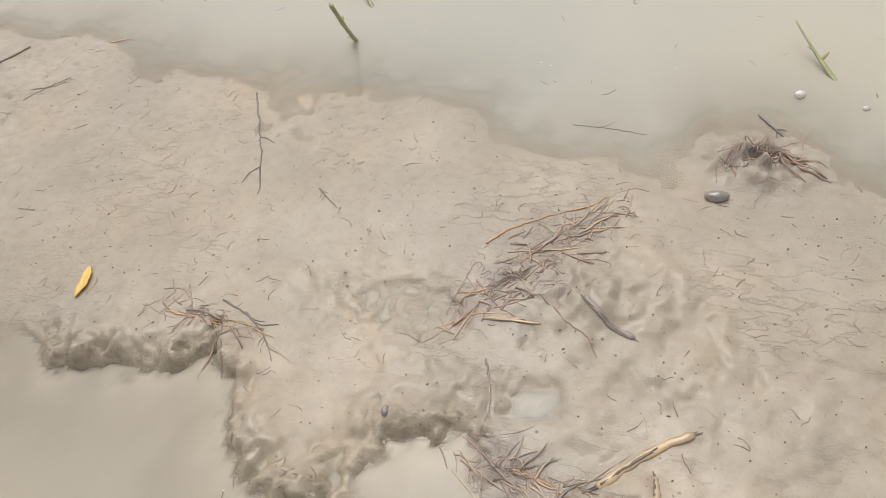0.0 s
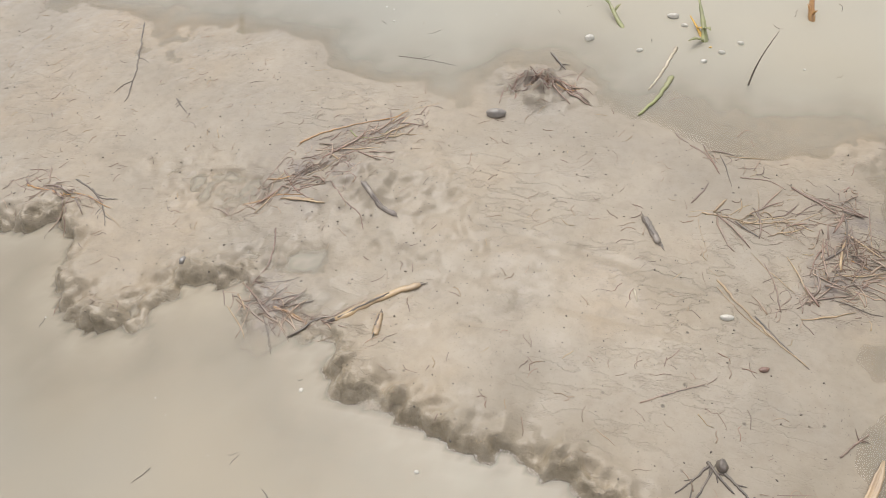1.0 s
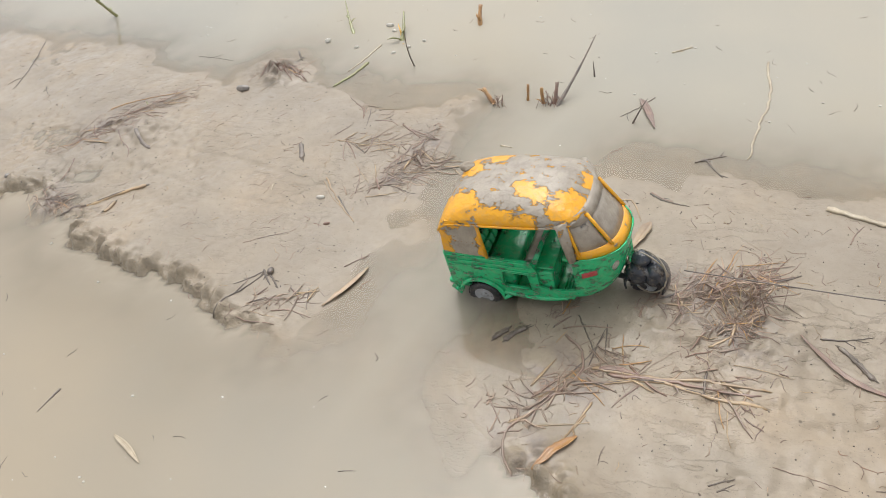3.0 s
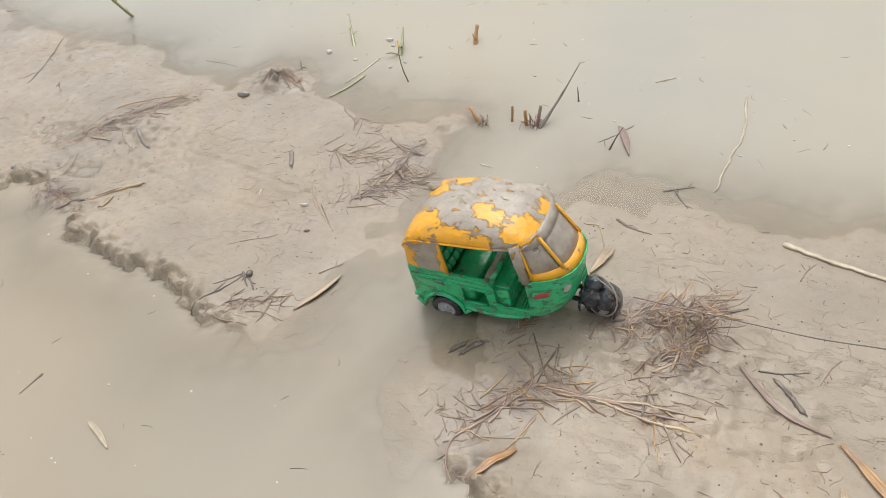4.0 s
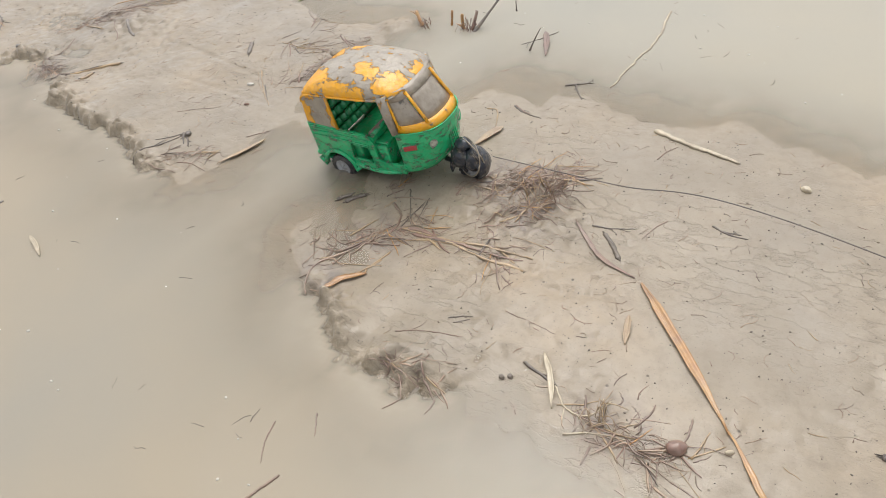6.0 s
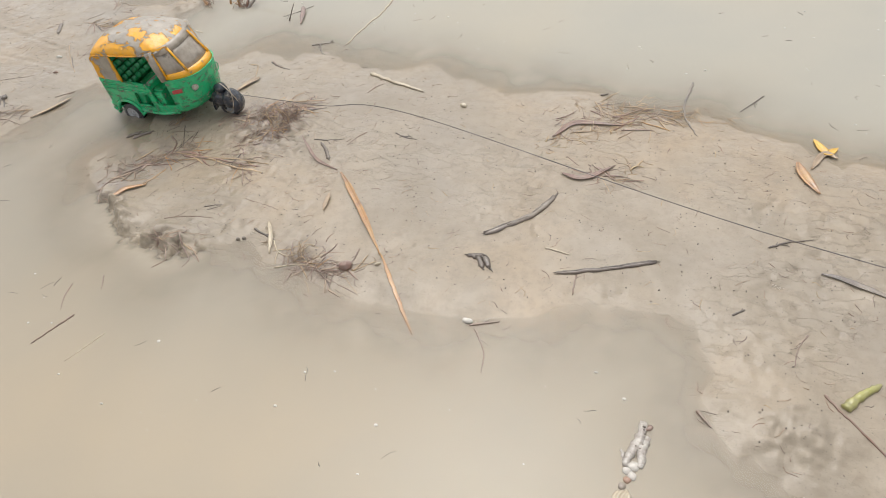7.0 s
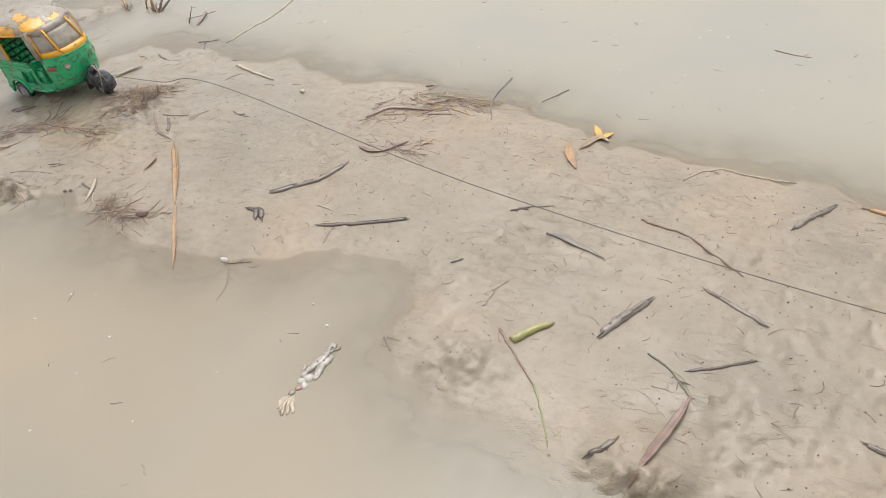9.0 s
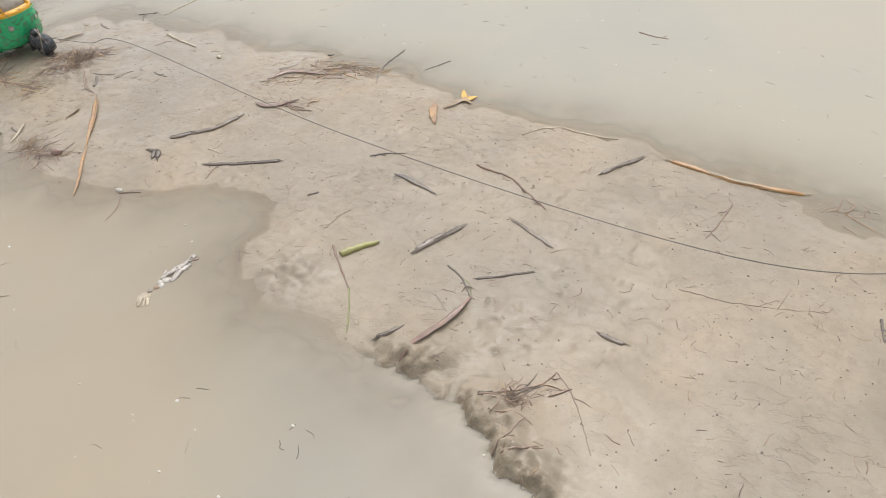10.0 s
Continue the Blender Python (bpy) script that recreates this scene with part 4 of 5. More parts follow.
    for s in (-1, 1):
        fork = bmesh.new()
        tube(fork, [Vector((0.1015, s * 0.0066, 0.0105)), Vector((0.095, s * 0.0066, 0.018)), Vector((0.084, s * 0.005, 0.0185))], [0.0012, 0.0015, 0.0020], 8)
        part("fork", fork, M_TYRE, toy)
    for y, tilt in ((-0.0015, 0.004), (0.0035, -0.003)):
        band = bmesh.new()
        loop = []
        for k in range(21):
            a = 2 * math.pi * k / 20
            loop.append(Vector((0.1015 + 0.0130 * math.cos(a) + tilt * math.sin(a) * 0.4, y + tilt * math.sin(a) - 0.0098 * math.cos(a) * 0.6, 0.0205 + 0.0138 * math.sin(a))))
        tube(band, loop, [0.00055] * 21, 5)
        part("twine", band, M_TWINE, toy, "muddy twine tied round the front wheel")
    tagged(toy, "green and yellow toy auto rickshaw, smeared with mud", "toy vehicle")
    return toy


toy_rickshaw()

# ---- loose plant matter, stones and shells, by where they lie ----
leaf("yellow_leaf", [(0.155, 0.285), (0.158, 0.274), (0.158, 0.263)], 0.00582, M_YELLOW, "fallen bright yellow leaf lying on wet mud")
strand("reed_stick", [(-0.042, 0.45), (-0.031, 0.465), (-0.017, 0.49)], 0.00481, M_BARK, "dull brown reed stick lying in muddy water")
strand("straw", [(0.052, 0.497), (0.07, 0.503)], 0.00251, M_ORANGE, "short orange-brown straw lying in shallow water")
strand("twig", [(0.019, 0.425), (0.032, 0.44), (0.045, 0.452)], 0.00122, M_DARK, "thin dark twig pressed into wet mud")
strand("twig", [(0.019, 0.436), (0.036, 0.441), (0.044, 0.447)], 0.00122, M_DARK, "thin dark twig pressed into wet mud")
strand("twig", [(0.08, 0.324), (0.093, 0.323)], 0.00124, M_DARK, "tiny dark twig on smooth mud")
strand("twig", [(0.42, 0.424), (0.443, 0.422), (0.465, 0.418)], 0.00107, M_DARK, "long thin dark twig floating by the mud")
strand("reed_straw", [(0.383, 0.325), (0.394, 0.336), (0.411, 0.346), (0.441, 0.36)], 0.00254, M_ORANGE, "long orange-brown straw across a heap of rootlets")
strand("straw", [(0.382, 0.301), (0.395, 0.286), (0.411, 0.278)], 0.00175, M_RED, "reddish-brown straw in a heap of rootlets")
strand("straw", [(0.366, 0.27), (0.382, 0.279), (0.402, 0.282)], 0.00174, M_ORANGE, "tan straw at the edge of a rootlet heap")
strand("straw", [(0.416, 0.294), (0.43, 0.28), (0.442, 0.272), (0.447, 0.262)], 0.00141, M_RED, "curved reddish straw trailing from a rootlet heap")
strand("straw", [(0.412, 0.342), (0.42, 0.336), (0.434, 0.338), (0.438, 0.347)], 0.00156, M_GREEN, "curled yellow-green blade on a rootlet heap")
bark("bark_strip", [(0.438, 0.293), (0.451, 0.281), (0.464, 0.274)], 0.00429, M_BARK, "dark grey strip of rotten bark on mud")
pebble("pebble", (0.503, 0.37), 0.01519, 0.0079, M_STONE, "smooth wet dark grey pebble on mud")
pebble("pebble", (0.354, 0.219), 0.00439, 0.0060, M_STONE, "small wet dark pebble at a crumbling mud edge")
strand("root", [(0.248, 0.271), (0.264, 0.264), (0.273, 0.259), (0.283, 0.261)], 0.00186, M_DARK, "dark forked root lying on mud")
strand("root", [(0.264, 0.265), (0.278, 0.253), (0.288, 0.239)], 0.00138, M_DARK, "dark root end bending over mud")
strand("straw", [(0.22, 0.259), (0.237, 0.257), (0.263, 0.254)], 0.00226, M_ORANGE, "yellow-brown straw half sunk in mud")
strand("twig", [(0.211, 0.274), (0.222, 0.275), (0.232, 0.267)], 0.00134, M_ROOT, "small brown twig on mud")
strand("twig", [(0.225, 0.278), (0.234, 0.262)], 0.0013, M_ROOT, "small brown twig on mud")
strand("twig", [(0.217, 0.256), (0.222, 0.266), (0.226, 0.276)], 0.001, M_ROOT, "small brown twig on mud")
strand("straw", [(0.395, 0.255), (0.399, 0.24), (0.4, 0.228), (0.398, 0.214)], 0.00162, M_RED, "limp reddish strand hanging over a mud edge")
strand("straw", [(0.415, 0.203), (0.426, 0.201), (0.439, 0.195)], 0.00182, M_ORANGE, "tan straw at the waterline")
bark("bark_stick", [(0.452, 0.2), (0.464, 0.211), (0.478, 0.222), (0.491, 0.229)], 0.00531, M_STRAW, "split tan stick with dark bark on mud")
bark("wood_stub", [(0.475, 0.208), (0.477, 0.193)], 0.00499, M_STRAW, "short stub of split orange-brown wood on mud")
strand("twig", [(0.2, 0.444), (0.216, 0.407), (0.226, 0.384), (0.238, 0.349)], 0.00188, M_DARK, "long thin dark twig lying in shallow water")
strand("twig", [(0.275, 0.358), (0.282, 0.351), (0.291, 0.343)], 0.0015, M_DARK, "small bent dark twig on mud")
strand("floating_straw", [(0.611, 0.453), (0.604, 0.427), (0.596, 0.406)], 0.0034, M_PALE, "whitish stalk floating at the mud's edge")
strand("floating_straw", [(0.610, 0.422), (0.603, 0.401), (0.592, 0.381)], 0.0052, M_GREEN, "green blade lying at the water's edge")
pebble("shell", (0.552, 0.457), 0.00714, 0.0059, M_SHELL, "white shell in shallow water")
pebble("shell", (0.607, 0.488), 0.00966, 0.0053, M_SHELL, "white shell among grass stubble in water")
strand("twig", [(0.528, 0.439), (0.537, 0.426), (0.541, 0.421)], 0.00241, M_DARK, "short dark twig on a small mud heap")
strand("straw", [(0.508, 0.397), (0.515, 0.409), (0.527, 0.407), (0.538, 0.397)], 0.00156, M_RED, "reddish curled root on a small mud heap")
strand("straw", [(0.505, 0.402), (0.517, 0.392), (0.522, 0.404)], 0.00154, M_RED, "reddish curled root on a small mud heap")
bark("bark_strip", [(0.602, 0.294), (0.606, 0.287), (0.611, 0.277)], 0.00547, M_BARK, "dark piece of wet bark on mud")
strand("straw", [(0.632, 0.302), (0.644, 0.301), (0.661, 0.299), (0.68, 0.305)], 0.00199, M_STRAW, "tan root strand half sunk in mud")
strand("straw", [(0.624, 0.358), (0.633, 0.351), (0.64, 0.339)], 0.00178, M_RED, "reddish root on mud")
strand("straw", [(0.652, 0.334), (0.667, 0.333), (0.676, 0.327)], 0.00175, M_ROOT, "brown root strand on mud")
strand("straw", [(0.688, 0.323), (0.701, 0.318), (0.716, 0.313)], 0.00209, M_RED, "reddish root strand on mud")
strand("straw", [(0.641, 0.258), (0.653, 0.244), (0.668, 0.228), (0.683, 0.215)], 0.0021, M_STRAW, "long folded tan straw on smooth mud")
strand("straw", [(0.641, 0.254), (0.654, 0.239), (0.666, 0.229)], 0.00121, M_STRAW, "thin tan straw beside a longer one")
strand("straw", [(0.601, 0.245), (0.603, 0.238)], 0.00209, M_PALE, "tiny pale straw on mud")
pebble("shell", (0.646, 0.236), 0.0078, 0.0036, M_SHELL, "pale broken shell on mud")
pebble("leaf_scrap", (0.663, 0.21), 0.00583, 0.0029, M_RED, "small red leaf scrap on mud")
strand("root", [(0.618, 0.187), (0.627, 0.192), (0.637, 0.197)], 0.00084, M_DARK, "thin root half sunk in mud")
strand("twig", [(0.64, 0.158), (0.634, 0.15), (0.626, 0.141)], 0.0016, M_DARK, "dark twig at the mud's edge")
strand("twig", [(0.639, 0.159), (0.644, 0.153), (0.65, 0.147)], 0.00242, M_DARK, "knobbed black twig at the mud's edge")
leaf("reed_leaf", [(0.71, 0.175), (0.703, 0.157), (0.692, 0.138)], 0.0040, M_STRAW, "dry tan reed leaf at the mud's edge")
strand("twig", [(0.622, 0.116), (0.631, 0.133), (0.643, 0.159)], 0.00194, M_DARK, "dark twig reaching from mud into water")
pebble("seed_burr", (0.645, 0.158), 0.0056, 0.0066, M_DARK, "knobbly black seed burr on mud")
strand("twig", [(0.644, 0.157), (0.651, 0.151), (0.657, 0.145)], 0.00228, M_DARK, "black rootlet under a seed burr")
strand("twig", [(0.678, 0.149), (0.683, 0.133)], 0.00125, M_DARK, "thin dark twig stuck in mud")
strand("root", [(0.661, 0.127), (0.673, 0.13), (0.689, 0.128)], 0.00188, M_ROOT, "brown root strand at the waterline")
strand("root", [(0.693, 0.173), (0.699, 0.18), (0.706, 0.187)], 0.00164, M_ROOT, "dark root strand at the mud's edge")
strand("straw", [(0.609, 0.182), (0.621, 0.189), (0.638, 0.198)], 0.00139, M_ROOT, "thin brown straw on mud")
strand("straw", [(0.659, 0.24), (0.67, 0.228), (0.683, 0.214)], 0.00142, M_DARK, "thin dark straw at the mud's edge")
leaf("floating_leaf", [(0.761, 0.259), (0.775, 0.264), (0.793, 0.257)], 0.00435, M_GREEN, "yellow-green blade floating in the channel")
strand("twig", [(0.871, 0.384), (0.859, 0.368), (0.848, 0.357)], 0.0017, M_DARK, "thin dark twig over shallow water")
leaf("reed_leaf", [(0.86, 0.38), (0.867, 0.366), (0.875, 0.344)], 0.00512, M_RED, "reddish leaf strip in shallow water")
strand("straw", [(0.765, 0.313), (0.775, 0.311)], 0.00272, M_PALE, "white straw floating in the channel")
strand("straw", [(0.758, 0.273), (0.766, 0.286), (0.777, 0.302)], 0.0015, M_PALE, "faint pale strand under water")
strand("twig", [(0.881, 0.272), (0.888, 0.267), (0.896, 0.264)], 0.00234, M_ROOT, "brown twig on mud")
strand("twig", [(0.906, 0.308), (0.914, 0.312), (0.926, 0.317)], 0.00251, M_DARK, "dark branching twig at the water's edge")
strand("twig", [(0.913, 0.312), (0.918, 0.303), (0.925, 0.293)], 0.00206, M_DARK, "dark branching twig at the water's edge")
leaf("reed_leaf", [(0.884, 0.241), (0.88, 0.228), (0.875, 0.213)], 0.00663, M_STRAW, "dry tan leaf piece on mud")
strand("straw", [(0.861, 0.262), (0.869, 0.262), (0.874, 0.253), (0.878, 0.241)], 0.00229, M_STRAW, "folded tan straw on mud")
strand("straw", [(0.839, 0.213), (0.845, 0.217), (0.85, 0.223)], 0.00182, M_PALE, "pale crooked straw on mud")
strand("straw", [(0.849, 0.203), (0.859, 0.198), (0.87, 0.196)], 0.00176, M_PALE, "pale crooked straw on mud")
strand("straw", [(0.852, 0.201), (0.856, 0.195), (0.865, 0.2)], 0.0014, M_PALE, "pale crooked straw on mud")
strand("straw", [(0.819, 0.202), (0.828, 0.201)], 0.00285, M_RED, "short red-brown scrap at the mud's edge")
strand("twig", [(0.817, 0.182), (0.817, 0.175), (0.816, 0.167)], 0.00172, M_DARK, "small dark twig leaning at the mud's edge")
bark("bark_chip", [(0.807, 0.134), (0.81, 0.138), (0.814, 0.142)], 0.00459, M_DARK, "black chip of rotten wood at the waterline")
strand("twig", [(0.87, 0.154), (0.872, 0.132)], 0.00112, M_DARK, "thin dark twig stuck in mud")
leaf("reed_leaf", [(0.87, 0.124), (0.879, 0.125), (0.892, 0.123)], 0.00253, M_RED, "reddish leaf strip on mud")
bark("reed_straw", [(0.871, 0.113), (0.896, 0.121), (0.926, 0.117), (0.955, 0.115)], 0.00284, M_STRAW, "long tan split reed straw on mud")
strand("root", [(0.848, 0.143), (0.859, 0.134), (0.86, 0.119), (0.847, 0.1), (0.838, 0.086)], 0.00283, M_ROOT, "thick brown root curving over mud")
strand("root", [(0.837, 0.091), (0.849, 0.103), (0.873, 0.109)], 0.00278, M_ROOT, "thick brown root across mud")
strand("root", [(0.837, 0.087), (0.83, 0.077), (0.831, 0.063), (0.839, 0.052)], 0.00265, M_ROOT, "thick dark root at the mud's edge")
strand("root", [(0.87, 0.102), (0.862, 0.083), (0.856, 0.07)], 0.0021, M_STRAW, "tan straw lying across mud")
leaf("reed_leaf", [(0.866, 0.08), (0.857, 0.069), (0.848, 0.056)], 0.00472, M_ORANGE, "orange-brown leaf hanging over a mud edge")
leaf("floating_leaf", [(0.609, 0.025), (0.622, 0.02), (0.635, 0.013)], 0.00345, M_PALE, "white dry blade floating on water")
strand("floating_twig", [(0.551, 0.046), (0.549, 0.038), (0.547, 0.028)], 0.00231, M_BARK, "grey twig under cloudy water")
strand("reed_straw", [(0.987, 0.27), (1.018, 0.2585), (1.048, 0.248)], 0.0076, M_PALE, "thick pale tan reed straw on mud")
strand("twig", [(0.998, 0.237), (1.001, 0.246), (1.007, 0.256)], 0.00154, M_ROOT, "thin brown twig under a reed straw")
strand("twig", [(0.88, 0.271), (0.889, 0.265), (0.906, 0.26)], 0.00206, M_DARK, "dark twig on mud")
leaf("long_leaf", [(0.97, 0.162), (0.985, 0.147), (0.998, 0.137), (1.017, 0.13)], 0.00264, M_RED, "long reddish leaf strip on mud")
leaf("long_leaf", [(1.021, 0.128), (1.041, 0.106), (1.063, 0.08), (1.086, 0.052)], 0.0047, M_ORANGE, "long yellow-orange dead leaf bent over mud")
leaf("long_leaf", [(1.085, 0.054), (1.102, 0.032), (1.116, 0.014), (1.132, -0.007)], 0.00269, M_ORANGE, "long brown end of a dead leaf under water")
bark("seed_pod", [(0.989, 0.159), (0.997, 0.151), (1.004, 0.141)], 0.00404, M_DARK, "dark dry seed pod on mud")
strand("twig", [(0.98, 0.163), (0.992, 0.164), (1.006, 0.169)], 0.00172, M_DARK, "dark twig on mud")
strand("twig", [(1.051, 0.182), (1.059, 0.18), (1.067, 0.18)], 0.00174, M_DARK, "dark twig on mud")
strand("twig", [(1.021, 0.181), (1.016, 0.174), (1.011, 0.162)], 0.00139, M_ROOT, "thin brown twig on mud")
leaf("reed_leaf", [(1.022, 0.104), (1.026, 0.084)], 0.00369, M_STRAW, "tan leaf piece half sunk in mud")
strand("floating_stalk", [(0.951, 0.437), (0.953, 0.391), (0.946, 0.353), (0.940, 0.315)], 0.0036, M_PALE, "long white root floating in water")
pebble("leaf_scrap", (1.089, 0.236), 0.00756, 0.0053, M_PALE, "pale leaf scrap in shallow water")
strand("twig", [(0.877, 0.449), (0.893, 0.458)], 0.00263, M_PALE, "pale twig floating in water")
bark("bark_chip", [(0.814, 0.134), (0.819, 0.141), (0.824, 0.145)], 0.00488, M_DARK, "black chip of wood at the mud's edge")
strand("twig", [(0.958, 0.083), (0.974, 0.081), (0.99, 0.078)], 0.00093, M_ROOT, "thin brown root on mud")
strand("twig", [(0.934, 0.065), (0.942, 0.071)], 0.00126, M_DARK, "dark twig on mud")
strand("root", [(0.907, 0.046), (0.923, 0.053), (0.944, 0.058)], 0.00156, M_ROOT, "brown root half sunk in mud")
strand("straw", [(0.868, 0.094), (0.86, 0.079), (0.849, 0.056)], 0.0017, M_STRAW, "tan straw lying across mud")
bark("bark_stick", [(1.191, 0.138), (1.182, 0.121), (1.167, 0.104), (1.152, 0.09)], 0.00638, M_BARK, "grey-brown stick with peeling bark on mud")
bark("bark_chip", [(1.147, 0.066), (1.154, 0.066), (1.16, 0.057)], 0.00477, M_DARK, "black crooked chip of wood on mud")
pebble("snail_shell", (1.066, 0.036), 0.01138, 0.0082, M_REDSTONE, "brown rounded snail shell at the waterline")
pebble("pebble", (0.974, 0.043), 0.00414, 0.0031, M_DARK, "tiny black pebble at the waterline")
pebble("pebble", (0.978, 0.045), 0.00413, 0.0031, M_DARK, "tiny black pebble at the waterline")
pebble("pebble", (1.088, 0.043), 0.00504, 0.0028, M_PALE, "small pale stone on mud")
pebble("shell", (1.163, 0.013), 0.00887, 0.0041, M_SHELL, "broken white shell under shallow water")
leaf("reed_leaf", [(0.989, 0.065), (0.998, 0.051), (1.005, 0.035)], 0.00306, M_PALE, "pale blade standing at the waterline")
strand("root", [(1.002, 0.048), (1.011, 0.038), (1.023, 0.038), (1.031, 0.05)], 0.00196, M_PALE, "pale forked root at the waterline")
strand("root", [(1.015, 0.024), (1.028, 0.03), (1.045, 0.032)], 0.00162, M_PALE, "pale root at the waterline")
strand("root", [(1.069, 0.054), (1.069, 0.044), (1.067, 0.035)], 0.00191, M_ROOT, "bent brown root beside a snail shell")
strand("twig", [(1.2, 0.277), (1.206, 0.281)], 0.00307, M_DARK, "black scrap of wood on far mud")
strand("floating_twig", [(0.897, -0.051), (0.891, -0.064), (0.884, -0.08)], 0.00245, M_ROOT, "brown twig floating in water")
strand("floating_twig", [(0.876, -0.027), (0.878, -0.038), (0.884, -0.05)], 0.00144, M_ROOT, "brown twig floating in water")
strand("floating_twig", [(0.894, -0.014), (0.901, -0.026)], 0.00141, M_ROOT, "brown twig floating in water")
strand("floating_twig", [(0.929, -0.059), (0.923, -0.073), (0.917, -0.086)], 0.00133, M_PALE, "pale twig under cloudy water")
strand("twig", [(0.93, 0.067), (0.942, 0.074)], 0.00148, M_DARK, "dark twig on mud")
strand("twig", [(1.046, 0.185), (1.053, 0.182), (1.063, 0.182)], 0.00195, M_DARK, "dark twig on mud")
strand("twig", [(0.853, 0.158), (0.869, 0.129)], 0.00148, M_DARK, "thin dark twig stuck in mud")
strand("twig", [(0.806, 0.184), (0.82, 0.168)], 0.00231, M_DARK, "short dark twig stuck in mud")
strand("straw", [(0.866, 0.124), (0.894, 0.123), (0.929, 0.126), (0.957, 0.125)], 0.00356, M_STRAW, "loose tan straw strands on mud")
leaf("reed_leaf", [(1.191, 0.165), (1.208, 0.163), (1.228, 0.183)], 0.00442, M_RED, "reddish dead leaf under shallow water")
leaf("reed_leaf", [(1.174, 0.208), (1.189, 0.229), (1.226, 0.236)], 0.00406, M_RED, "reddish dead leaf on wet mud")
strand("reed_stick", [(1.273, 0.311), (1.27, 0.268), (1.283, 0.233)], 0.00304, M_BARK, "bent grey stick standing by the water")
strand("twig", [(1.33, 0.302), (1.322, 0.289), (1.313, 0.276)], 0.00207, M_DARK, "dark twig floating in water")
leaf("dead_leaf", [(1.356, 0.215), (1.361, 0.199), (1.371, 0.182)], 0.00691, M_ORANGE, "curled orange dead leaf on mud")
leaf("dead_leaf", [(1.368, 0.249), (1.377, 0.234), (1.385, 0.242)], 0.00579, M_YELLOW, "yellow-green curled leaf on mud")
leaf("dead_leaf", [(1.366, 0.21), (1.375, 0.232), (1.385, 0.229)], 0.00481, M_STRAW, "brown curled leaf on mud")
strand("pod", [(1.383, 0.005), (1.391, 0.016), (1.402, 0.027)], 0.0092, M_POD, "glossy yellow-green pod on mud")
strand("stem", [(1.373, 0.012), (1.384, 0.0), (1.406, -0.022)], 0.00283, M_RED, "reddish stem lying on mud")
strand("stem", [(1.405, -0.02), (1.414, -0.035), (1.425, -0.056)], 0.00205, M_GREEN, "green grass stem lying on mud")
bark("wood_piece", [(1.451, 0.06), (1.442, 0.046), (1.431, 0.028)], 0.00765, M_BARK, "grey weathered piece of wood on mud")
bark("bark_chip", [(1.15, 0.066), (1.158, 0.067), (1.164, 0.059)], 0.00574, M_DARK, "black crooked chip of wood on mud")
strand("root", [(1.165, 0.01), (1.174, 0.014), (1.183, 0.018)], 0.00229, M_ROOT, "small brown root in shallow water")
strand("root", [(1.169, 0.009), (1.18, -0.008), (1.183, -0.023)], 0.00148, M_ROOT, "small brown root in shallow water")
strand("twig", [(1.307, -0.015), (1.316, -0.024)], 0.00273, M_ROOT, "short brown twig in the water")
strand("twig", [(1.364, 0.052), (1.359, 0.041), (1.357, 0.027)], 0.00149, M_ROOT, "thin brown twig on mud")
strand("twig", [(1.321, 0.057), (1.328, 0.063)], 0.00268, M_DARK, "dark scrap on mud")
strand("stem", [(1.43, 0.137), (1.449, 0.132), (1.466, 0.126), (1.501, 0.099)], 0.00357, M_RED, "reddish straw half sunk in mud")
bark("reed_stick", [(1.209, 0.066), (1.24, 0.078), (1.271, 0.091)], 0.0046, M_DARK, "dark split stick at the mud's edge")
strand("twig", [(1.223, 0.051), (1.222, 0.068), (1.224, 0.072)], 0.00168, M_ROOT, "thin twig by a dark stick")
strand("straw", [(1.196, 0.088), (1.214, 0.085)], 0.00302, M_PALE, "short pale straw on mud")
bark("reed_stick", [(1.482, 0.08), (1.497, 0.072), (1.518, 0.061)], 0.00365, M_BARK, "brown split stick on mud")
bark("twig", [(1.483, 0.014), (1.501, 0.023), (1.516, 0.033)], 0.00272, M_DARK, "dark twig on mud")
strand("straw", [(1.471, 0.013), (1.481, 0.008), (1.487, -0.003)], 0.00133, M_GREEN, "thin olive straw on mud")
leaf("reed_leaf", [(1.487, -0.003), (1.481, -0.025), (1.475, -0.045), (1.469, -0.067)], 0.00462, M_RED, "long red-brown reed leaf at the mud's edge")
strand("root", [(1.449, 0.189), (1.459, 0.206), (1.474, 0.216)], 0.00268, M_PALE, "white root with fine fibres at the water's edge")
strand("root", [(1.474, 0.215), (1.497, 0.212), (1.524, 0.212)], 0.0027, M_PALE, "white root with fine fibres at the water's edge")
bark("bark_chip", [(1.549, 0.19), (1.537, 0.174), (1.526, 0.156)], 0.00555, M_BARK, "brown chip of bark on mud")
bark("reed_stick", [(1.57, 0.194), (1.593, 0.189), (1.619, 0.182), (1.667, 0.181)], 0.0059, M_ORANGE, "orange-brown stick with pale splintered ends on mud")
strand("straw", [(1.643, 0.179), (1.658, 0.181), (1.673, 0.185)], 0.00272, M_PALE, "pale splinter at the end of a stick")
strand("twig", [(1.49, 0.414), (1.508, 0.408), (1.522, 0.406)], 0.00246, M_ROOT, "thin twig floating in water")
strand("twig", [(1.622, 0.15), (1.618, 0.127), (1.612, 0.104)], 0.0021, M_ROOT, "half-buried brown twig on mud")
bark("bark_chip", [(1.571, -0.004), (1.578, -0.006), (1.586, -0.007)], 0.00416, M_BARK, "dark leaf-like chip of bark on mud")
